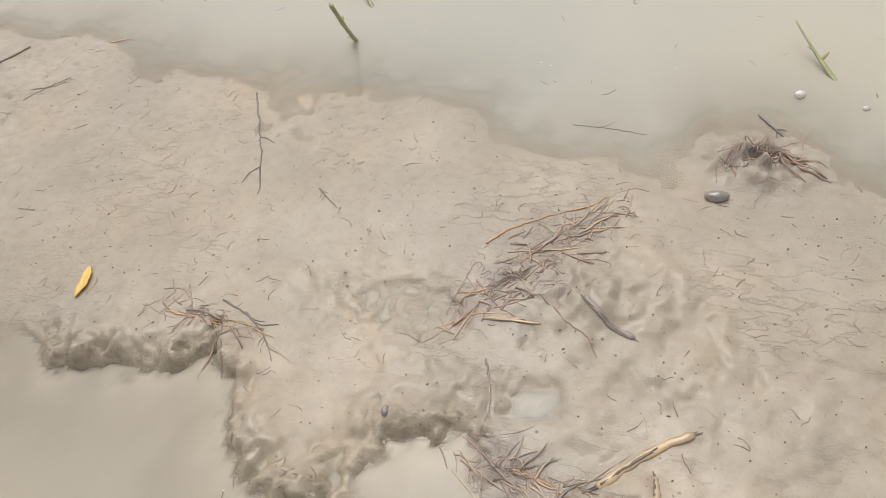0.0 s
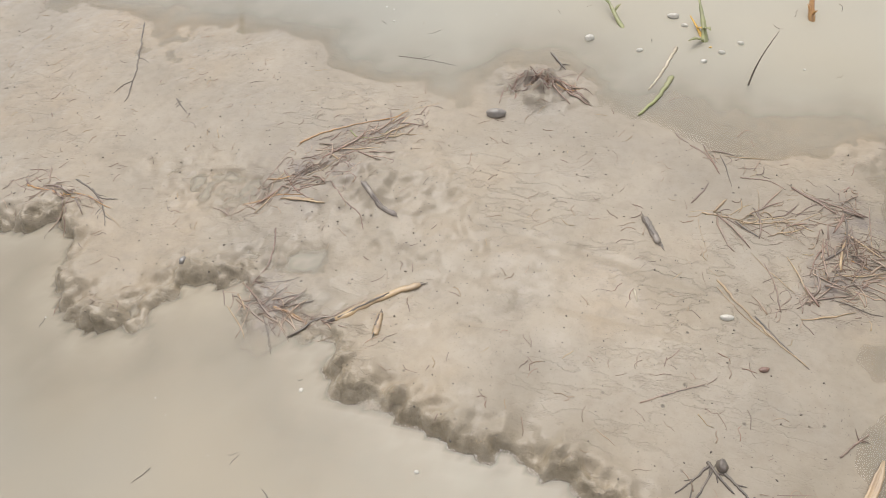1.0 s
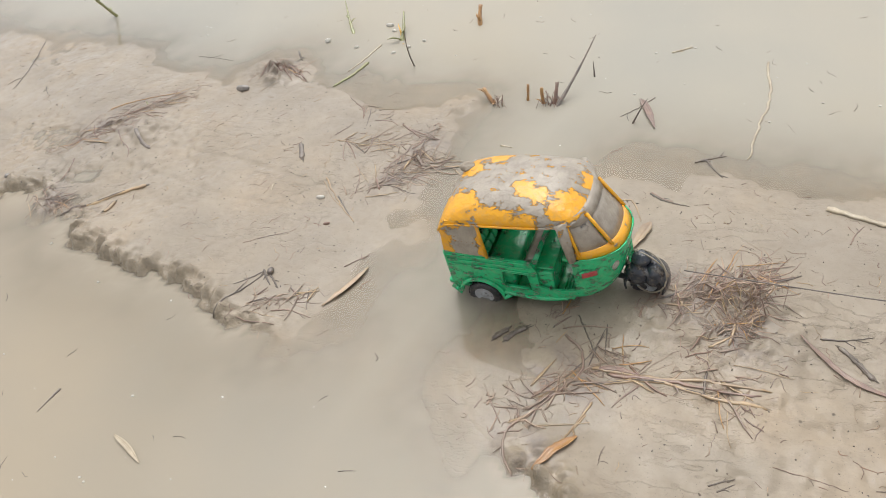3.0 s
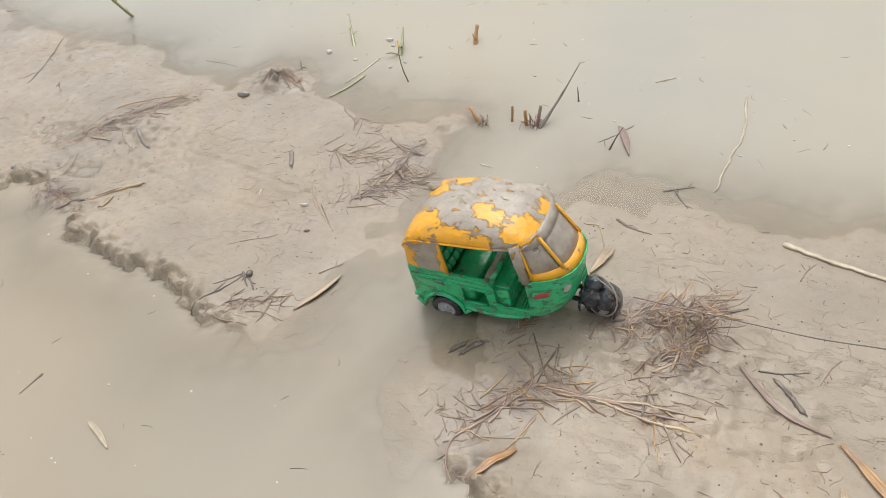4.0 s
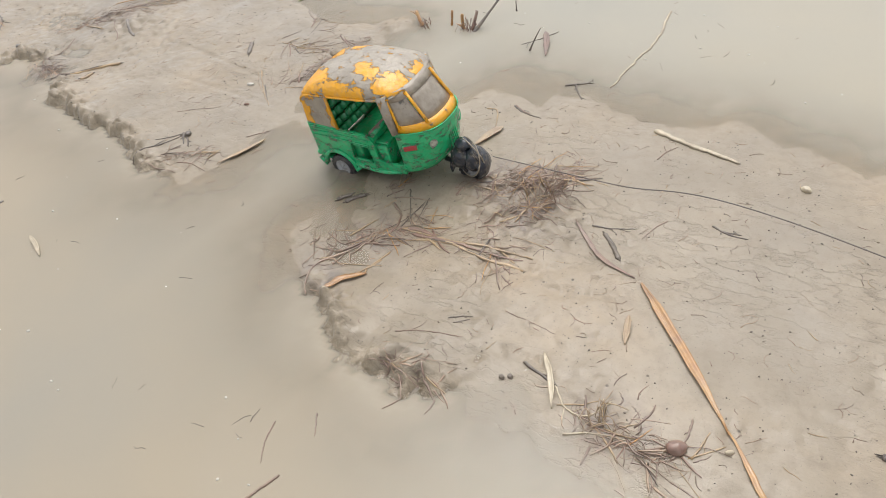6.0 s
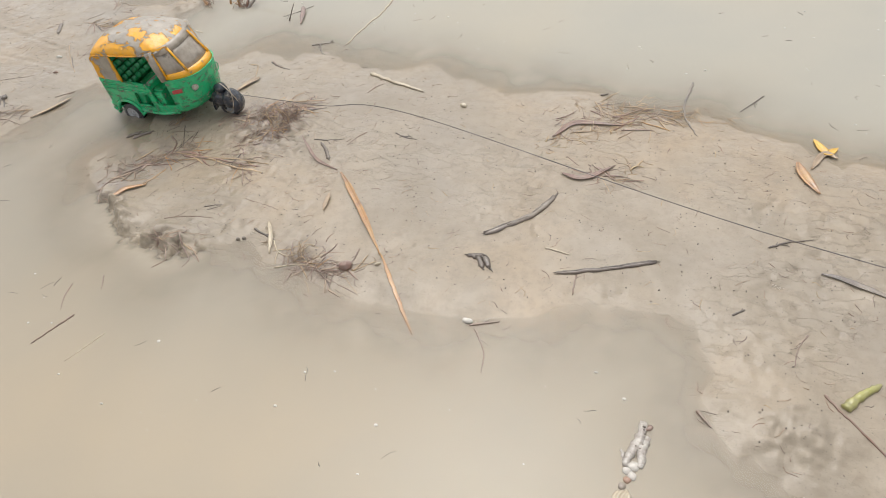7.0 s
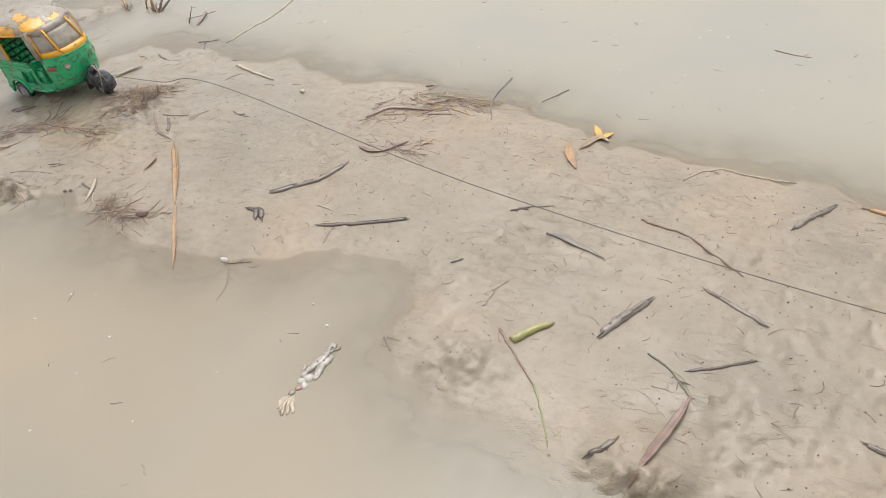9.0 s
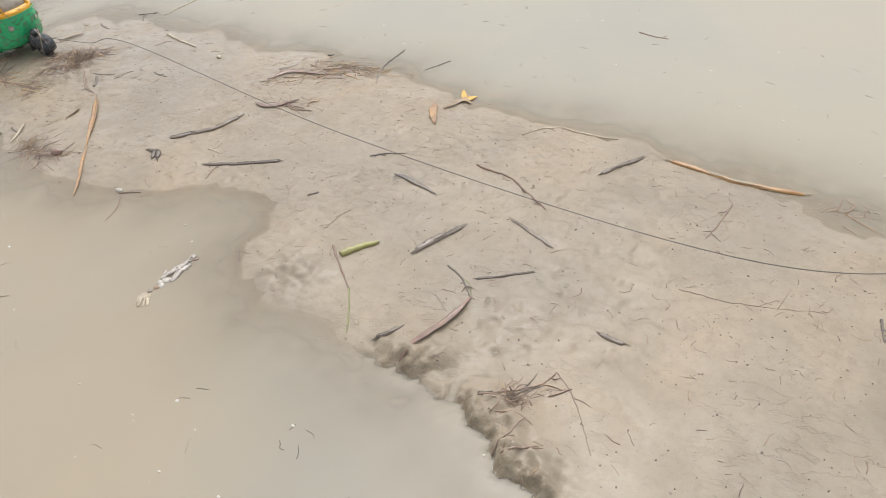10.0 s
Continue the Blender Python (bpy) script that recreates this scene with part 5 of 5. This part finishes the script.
strand("twig", [(1.718, 0.066), (1.719, 0.056), (1.72, 0.047)], 0.00267, M_DARK, "dark twig on mud")
strand("root", [(1.522, -0.074), (1.536, -0.063), (1.55, -0.051), (1.556, -0.04)], 0.00262, M_ROOT, "dark root at a crumbling mud edge")
strand("twig", [(1.542, -0.103), (1.547, -0.091), (1.552, -0.077)], 0.00187, M_ROOT, "brown twig at a crumbling mud edge")
strand("twig", [(1.548, -0.104), (1.558, -0.098), (1.567, -0.093)], 0.00245, M_ROOT, "brown twig at a crumbling mud edge")
strand("twig", [(1.556, -0.039), (1.568, -0.05), (1.579, -0.066), (1.59, -0.085)], 0.00127, M_ROOT, "thin root half sunk in mud")
bark("bark_chip", [(1.446, -0.054), (1.452, -0.049), (1.456, -0.043)], 0.00494, M_DARK, "black scrap of wood at the waterline")
strand("twig", [(1.522, -0.073), (1.528, -0.066)], 0.0026, M_DARK, "black root end at the waterline")
strand("twig", [(1.34, 0.122), (1.352, 0.13), (1.368, 0.137)], 0.00238, M_DARK, "thin dark twig on mud")
strand("twig", [(0.981, 0.056), (1.003, 0.048)], 0.00309, M_DARK, "short dark twig on mud")
strand("straw", [(0.875, 0.121), (0.909, 0.122), (0.952, 0.121)], 0.0038, M_RED, "reddish reed straw on mud")
leaf("reed_leaf", [(1.372, 0.106), (1.393, 0.1), (1.416, 0.091)], 0.00356, M_BARK, "brown leaf half sunk in mud")
strand("twig", [(1.46, 0.02), (1.473, 0.012), (1.486, -0.003)], 0.00225, M_DARK, "dark bent twig on mud")
strand("twig", [(1.606, 0.05), (1.64, 0.05), (1.689, 0.059)], 0.00112, M_ROOT, "long thin root half sunk in mud")
stander("stem", (0.256, 0.507), (0.258, 0.477, 0.048), 0.00365, M_GREEN, "leafy green stem standing in water")
stander("stub", (0.699, 0.489), (0.696, 0.507, 0.012), 0.00451, M_ORANGE, "brown cut stub standing in water")
stander("reed_stick", (0.795, 0.363), (0.820, 0.417, 0.034), 0.00336, M_BARK, "tall grey dead stick leaning out of water")
stander("stub", (0.787, 0.369), (0.784, 0.374, 0.012), 0.00339, M_ORANGE, "short brown stub in shallow water")
stander("stub", (0.793, 0.368), (0.795, 0.382, 0.012), 0.00339, M_RED, "short brown stub in shallow water")
stander("stub", (0.749, 0.366), (0.735, 0.376, 0.008), 0.00379, M_ORANGE, "bent brown stub at the mud's edge")
stander("stub", (0.772, 0.373), (0.772, 0.378, 0.012), 0.00255, M_ORANGE, "short brown stub in shallow water")
stander("grass_blade", (0.579, 0.464), (0.551, 0.512, 0.014), 0.00405, M_GREEN, "green grass blade standing in water")
stander("grass_blade", (0.630, 0.455), (0.622, 0.493, 0.013), 0.00585, M_GREEN, "green grass tuft standing in water")
stander("grass_blade", (0.632, 0.454), (0.618, 0.483, 0.005), 0.00341, M_YELLOW, "yellowing grass blade standing in water")
stander("grass_blade", (0.262, 0.540), (0.236, 0.572, 0.012), 0.00400, M_GREEN, "green grass blade standing in water")
stander("twig", (0.857, 0.349), (0.868, 0.353, 0.020), 0.00184, M_DARK, "thin dark twig leaning out of water")
stander("twig", (0.820, 0.410), (0.818, 0.414, 0.012), 0.00195, M_DARK, "thin dark twig standing in water")
stander("twig", (0.657, 0.420), (0.663, 0.403, 0.051), 0.00138, M_DARK, "thin dark stalk standing in water")
clump((0.366, 0.269), (0.449, 0.356), 0.0165, 240, M_ROOT, "tangled heap of purplish-brown rootlets and straw on mud")
clump((0.385, 0.207), (0.437, 0.197), 0.0072, 70, M_ROOT, "tangle of brown rootlets at the waterline")
clump((0.212, 0.265), (0.277, 0.256), 0.0070, 26, M_ROOT, "thin scatter of brown rootlets on mud")
clump((0.507, 0.402), (0.549, 0.401), 0.0080, 80, M_RED, "curled reddish roots on a small mud heap")
clump((0.672, 0.243), (0.723, 0.294), 0.0129, 150, M_ROOT, "dark purplish heap of rootlets at the mud's edge")
clump((0.629, 0.301), (0.681, 0.303), 0.0044, 30, M_STRAW, "strands of tan straw half sunk in mud")
clump((0.617, 0.366), (0.679, 0.328), 0.0055, 22, M_ROOT, "thin scatter of roots on mud")
clump((0.39, 0.216), (0.442, 0.198), 0.0059, 40, M_ROOT, "brown rootlets caught in a notch of the mud")
clump((0.216, 0.265), (0.282, 0.246), 0.0077, 34, M_ROOT, "scatter of brown rootlets on mud")
clump((0.635, 0.123), (0.683, 0.147), 0.0096, 60, M_ROOT, "brown rootlets at the point of a mud bar")
clump((0.715, 0.333), (0.686, 0.3), 0.0121, 40, M_ROOT, "scattered rootlets at the mud's edge")
clump((0.889, 0.167), (0.943, 0.201), 0.0111, 200, M_ROOT, "dark tangled heap of rootlets on mud")
clump((0.915, 0.14), (0.949, 0.177), 0.0097, 70, M_ROOT, "straggling rootlets below a dark heap")
clump((0.828, 0.075), (0.869, 0.132), 0.0135, 80, M_ROOT, "tangled brown roots at a mud edge")
clump((0.837, 0.126), (0.854, 0.215), 0.0086, 60, M_ROOT, "scattered rootlets along the mud's edge")
clump((0.906, 0.17), (0.95, 0.206), 0.0119, 120, M_ROOT, "tangle of reddish-brown straw and roots on mud")
clump((0.912, 0.147), (0.947, 0.108), 0.0105, 60, M_ROOT, "wet straw and rootlets on mud")
clump((0.853, 0.145), (0.89, 0.12), 0.0088, 46, M_ROOT, "brown roots on mud")
clump((1.004, 0.044), (1.063, 0.022), 0.0111, 70, M_ROOT, "clump of roots and straw at the waterline")
clump((0.901, 0.027), (0.942, 0.025), 0.0055, 40, M_ROOT, "brown rootlets at a mud point")
clump((0.801, 0.085), (0.883, 0.125), 0.0110, 40, M_ROOT, "brown rootlets along a mud edge")
clump((0.628, 0.311), (0.762, 0.274), 0.0168, 70, M_ROOT, "dark rootlets near the end of a mud bar")
clump((1.162, 0.22), (1.257, 0.267), 0.0144, 80, M_RED, "scatter of reddish straw on far wet mud")
clump((1.198, 0.175), (1.241, 0.167), 0.0090, 30, M_RED, "reddish dead leaves and straw under shallow water")
clump((1.19, 0.257), (1.296, 0.26), 0.0130, 170, M_STRAW, "low heap of tan straw at the water's edge")
clump((0.936, 0.148), (0.954, 0.212), 0.0083, 150, M_ROOT, "springy dark tuft of dead roots on mud")
clump((1.023, 0.035), (1.074, 0.031), 0.0080, 40, M_ROOT, "roots and straw at the waterline")
clump((0.813, 0.105), (0.95, 0.13), 0.0150, 36, M_ROOT, "reddish straw strands on mud")
clump((1.171, 0.197), (1.258, 0.26), 0.0120, 130, M_STRAW, "low heap of tan straw at the water's edge")
clump((1.53, -0.082), (1.552, -0.052), 0.0086, 60, M_ROOT, "brown rootlets at a crumbling mud edge")
clump((1.029, 0.028), (1.074, 0.034), 0.0089, 36, M_ROOT, "roots and straw at the waterline")
clump((1.229, 0.154), (1.242, 0.19), 0.0045, 24, M_STRAW, "small scatter of tan straw on mud")
clump((1.681, 0.169), (1.716, 0.172), 0.0040, 16, M_ROOT, "scatter of dark bits on mud")


def tuft(at, radius, height, count, material, label):
    """A springy bunch of dead roots that arch up out of the mud."""
    rnd = random.Random(label + str(at))
    bm = bmesh.new()
    for _ in range(count):
        a, spread_ = rnd.uniform(0, 6.3), radius * rnd.uniform(0.3, 1.0)
        foot = Vector((at[0] + rnd.gauss(0, radius * 0.3), at[1] + rnd.gauss(0, radius * 0.3), 0))
        tip = foot + Vector((math.cos(a), math.sin(a), 0)) * spread_
        foot.z, tip.z = mud_at(foot.x, foot.y) - 0.0004, mud_at(tip.x, tip.y) + height * rnd.random() ** 2 * 0.6
        crest = (foot + tip) / 2 + Vector((rnd.gauss(0, radius * 0.15), rnd.gauss(0, radius * 0.15), height * rnd.uniform(0.3, 1.0)))
        line = smooth_line([foot, crest, tip], 7)
        r = rnd.choice((0.00016, 0.00022, 0.0003, 0.0004))
        tube(bm, line, [r * (1 - 0.5 * k / 7) for k in range(8)], 5, 0.8)
    return settle(part("root_tuft", bm, material), label, "plant debris")


tuft((0.945, 0.185), 0.021, 0.014, 24, M_ROOT, "springy dark tuft of dead roots arching over mud")
tuft((0.941, 0.181), 0.019, 0.010, 20, M_STRAW, "springy tan straw tuft arching over mud")
tuft((0.749, 0.366), 0.009, 0.010, 16, M_RED, "spiky rust-brown stubble at the mud's edge")
tuft((0.792, 0.368), 0.009, 0.011, 16, M_RED, "spiky rust-brown stubble in shallow water")
tuft((0.525, 0.405), 0.013, 0.006, 11, M_RED, "reddish roots sticking out of a mud heap")
tuft((1.028, 0.036), 0.014, 0.008, 20, M_STRAW, "tangled tan roots and straw at the waterline")
tuft((0.704, 0.290), 0.012, 0.006, 20, M_ROOT, "purplish-brown wet roots at the mud's edge")
tuft((1.540, -0.066), 0.013, 0.006, 14, M_ROOT, "wet brown roots at a crumbling mud edge")
for at in ((0.615, 0.478), (0.640, 0.450), (0.587, 0.447), (0.652, 0.461), (0.629, 0.439)):
    pebble("leaf_scrap", at, 0.0052, 0.0034, M_SHELL, "small whitish leaf scrap afloat by grass stubble")
PULL = [(0.908, 0.179, 0.028), (0.994, 0.163, 0.040), (1.086, 0.138, 0.062), (1.350, 0.080, 0.050), (1.633, 0.037, 0.050), (1.764, 0.062, 0.060)]

# ---- the string that the toy is pulled by ----
bm = bmesh.new()
pull_line = smooth_line(PULL, 60)
tube(bm, pull_line, [0.00035] * len(pull_line), 5)
tagged(part("pull_string", bm, M_STRING), "thin dark string tied to the toy's front wheel", "string")


# ---- strewn bits too small to pick apart ----
def ball_template(level):
    bm = bmesh.new()
    bmesh.ops.create_icosphere(bm, subdivisions=level, radius=1)
    bm.verts.ensure_lookup_table()
    got = np.array([v.co[:] for v in bm.verts]), [[v.index for v in f.verts] for f in bm.faces]
    bm.free()
    return got


BALLS = {1: ball_template(1), 2: ball_template(2)}


def strewn(name, count, material, label, category, where, make):
    """One joined mesh of many tiny bits, each made by make(x, y, z, rnd) as points and faces."""
    rnd = random.Random(name + label)
    points, faces, done, base = [], [], 0, 0
    while done < count:
        x, y = rnd.uniform(-0.18, 1.78), rnd.uniform(-0.26, 0.62)
        if not -0.30 < y - (0.40 - 0.22 * x) < 0.40:
            continue
        i = min(int(np.searchsorted(gxs, x)), len(gxs) - 1)
        j = min(int(np.searchsorted(gys, y)), len(gys) - 1)
        h = float(ground_z[j, i])
        if where(h, float(ground_raw[j, i])):
            p, f = make(x, y, max(h, 0.0), rnd)
            points.extend(p)
            faces.extend([[k + base for k in q] for q in f])
            base += len(p)
            done += 1
    me = bpy.data.meshes.new(name)
    me.from_pydata([tuple(p) for p in points], [], faces)
    me.polygons.foreach_set("use_smooth", np.ones(len(me.polygons), bool))
    me.materials.append(material)
    tagged(new(name, me), label, category, kind="stuff")


def crumb(x, y, z, rnd):
    r = rnd.choice((0.00014, 0.00018, 0.00022, 0.00028, 0.00034, 0.00042, 0.00055))
    turn = np.array(Euler((rnd.uniform(0, 6), rnd.uniform(0, 6), rnd.uniform(0, 6))).to_matrix())
    p, f = BALLS[1]
    return (p * (r * rnd.uniform(0.8, 2.0), r, r * 0.7)) @ turn.T + (x, y, z + r * 0.2), f


def fibre(x, y, z, rnd):
    a, size, r = rnd.uniform(0, 6.3), rnd.uniform(0.003, 0.011), rnd.uniform(0.00012, 0.0003)
    pts, faces = [], []
    for k, w in enumerate((r, r, r * 0.9, r * 0.4)):
        side = Vector((-math.sin(a), math.cos(a), 0)) * w
        c = Vector((x, y, mud_at(x, y) + r * 0.5))
        pts += [c + side, c + Vector((0, 0, w * 0.8)), c - side, c - Vector((0, 0, w * 0.8))]
        x, y, a = x + math.cos(a) * size / 3, y + math.sin(a) * size / 3, a + rnd.gauss(0, 0.5)
        if k:
            faces += [[4 * k - 4 + e, 4 * k - 4 + (e + 1) % 4, 4 * k + (e + 1) % 4, 4 * k + e] for e in range(4)]
    return pts, faces + [[3, 2, 1, 0], [12, 13, 14, 15]]


def fleck(x, y, z, rnd):
    r = rnd.choice((0.0003, 0.0004, 0.0006, 0.0009, 0.0012))
    p, f = BALLS[2]
    return p * (r, r * rnd.uniform(0.6, 1), r * 0.35) + (x, y, 0.0002), f


strewn("dark_crumbs", 4200, M_DARK, "tiny dark crumbs strewn over the mud", "crumbs", lambda h, raw: h > 0.0008, crumb)
strewn("fine_fibres", 900, M_ROOT, "short fine root fibres strewn over the mud", "fibres", lambda h, raw: h > 0.0004, fibre)
strewn("floating_fibres", 190, M_DARK, "short dark fibres floating on the puddles", "fibres", lambda h, raw: h < -0.003, fibre)
strewn("foam_flecks", 260, M_SHELL, "tiny white flecks of foam on the water", "foam", lambda h, raw: h < -0.003, fleck)
strewn("mud_pellets", 700, M_MUD, "small pellets of mud on the flat bars", "mud pellets", lambda h, raw: h > 0.001, crumb)
strewn("straw_chaff", 260, M_STRAW, "short tan chaff strewn over the mud", "chaff", lambda h, raw: h > 0.0004, fibre)
strewn("red_fibres", 420, M_RED, "short reddish fibres strewn over the mud", "fibres", lambda h, raw: h > -0.001, fibre)


# ---- a sodden organic scrap afloat, built as driftwood ----
def driftwood(head, tail):
    """An organic scrap: two grey sodden strips, brown knobs, a pale end split into fingers."""
    rnd = random.Random(5)
    head, tail = Vector((*head, 0.0)), Vector((*tail, 0.0))
    way = (tail - head).normalized()
    side = Vector((-way.y, way.x, 0))
    size = (tail - head).length

    def at(u, v, z=0.0):
        return head + way * (u * size) + side * (v * size) + Vector((0, 0, z))

    def strip(u0, v0, u1, v1, r, n=12, ragged=0.3, squash=0.45):
        bm = bmesh.new()
        line = [at(u0 + (u1 - u0) * i / n, v0 + (v1 - v0) * i / n + 0.025 * math.sin(5 * i / n + u0 * 20), rnd.uniform(-0.0003, 0.0006)) for i in range(n + 1)]
        radii = [r * (0.35 + 0.65 * math.sin(math.pi * (0.12 + 0.80 * i / n))) * rnd.uniform(0.75, 1.2) for i in range(n + 1)]
        tube(bm, line, radii, 8, squash, ragged, rnd)
        return bm

    ob = part("driftwood", strip(0.0, 0.05, 0.52, -0.02, 0.0034), M_ROT)
    part("strip", strip(0.16, 0.13, 0.50, 0.06, 0.0030), M_ROT, ob)
    part("splinter", strip(0.36, -0.13, 0.46, -0.02, 0.0011, 5), M_ROT, ob)
    part("splinter", strip(0.02, 0.11, 0.12, 0.08, 0.0014, 5), M_RED, ob)
    for u, v, r in ((0.50, 0.03, 0.0030), (0.56, -0.02, 0.0027), (0.60, 0.04, 0.0026), (0.65, 0.0, 0.0022), (0.72, -0.04, 0.0022)):
        bm = bmesh.new()
        bmesh.ops.create_icosphere(bm, subdivisions=2, radius=r)
        for p in bm.verts:
            p.co *= rnd.uniform(0.75, 1.2)
            p.co.z *= 0.5
            p.co += at(u, v)
        part("knot", bm, M_RED if rnd.random() < 0.4 else M_BARK if r < 0.0023 else M_ROT, ob)
    for k in range(5):
        v = (k - 2) * 0.036
        part("finger", strip(0.75 + 0.02 * abs(k - 2), v * 0.7, 1.0 - 0.03 * abs(k - 2), v * 1.25, 0.0014, 7, 0.12, 0.7), M_PALE, ob)
    for _ in range(7):
        u = rnd.uniform(0.05, 0.48)
        bm = bmesh.new()
        bmesh.ops.create_icosphere(bm, subdivisions=1, radius=0.0006)
        bmesh.ops.translate(bm, verts=bm.verts, vec=at(u, 0.04 + rnd.uniform(-0.02, 0.05), 0.0014))
        part("speck", bm, M_DARK, ob)
    return tagged(ob, "sodden grey organic scrap with pale fingered end afloat", "driftwood")


driftwood((1.277, -0.030), (1.277, -0.087))
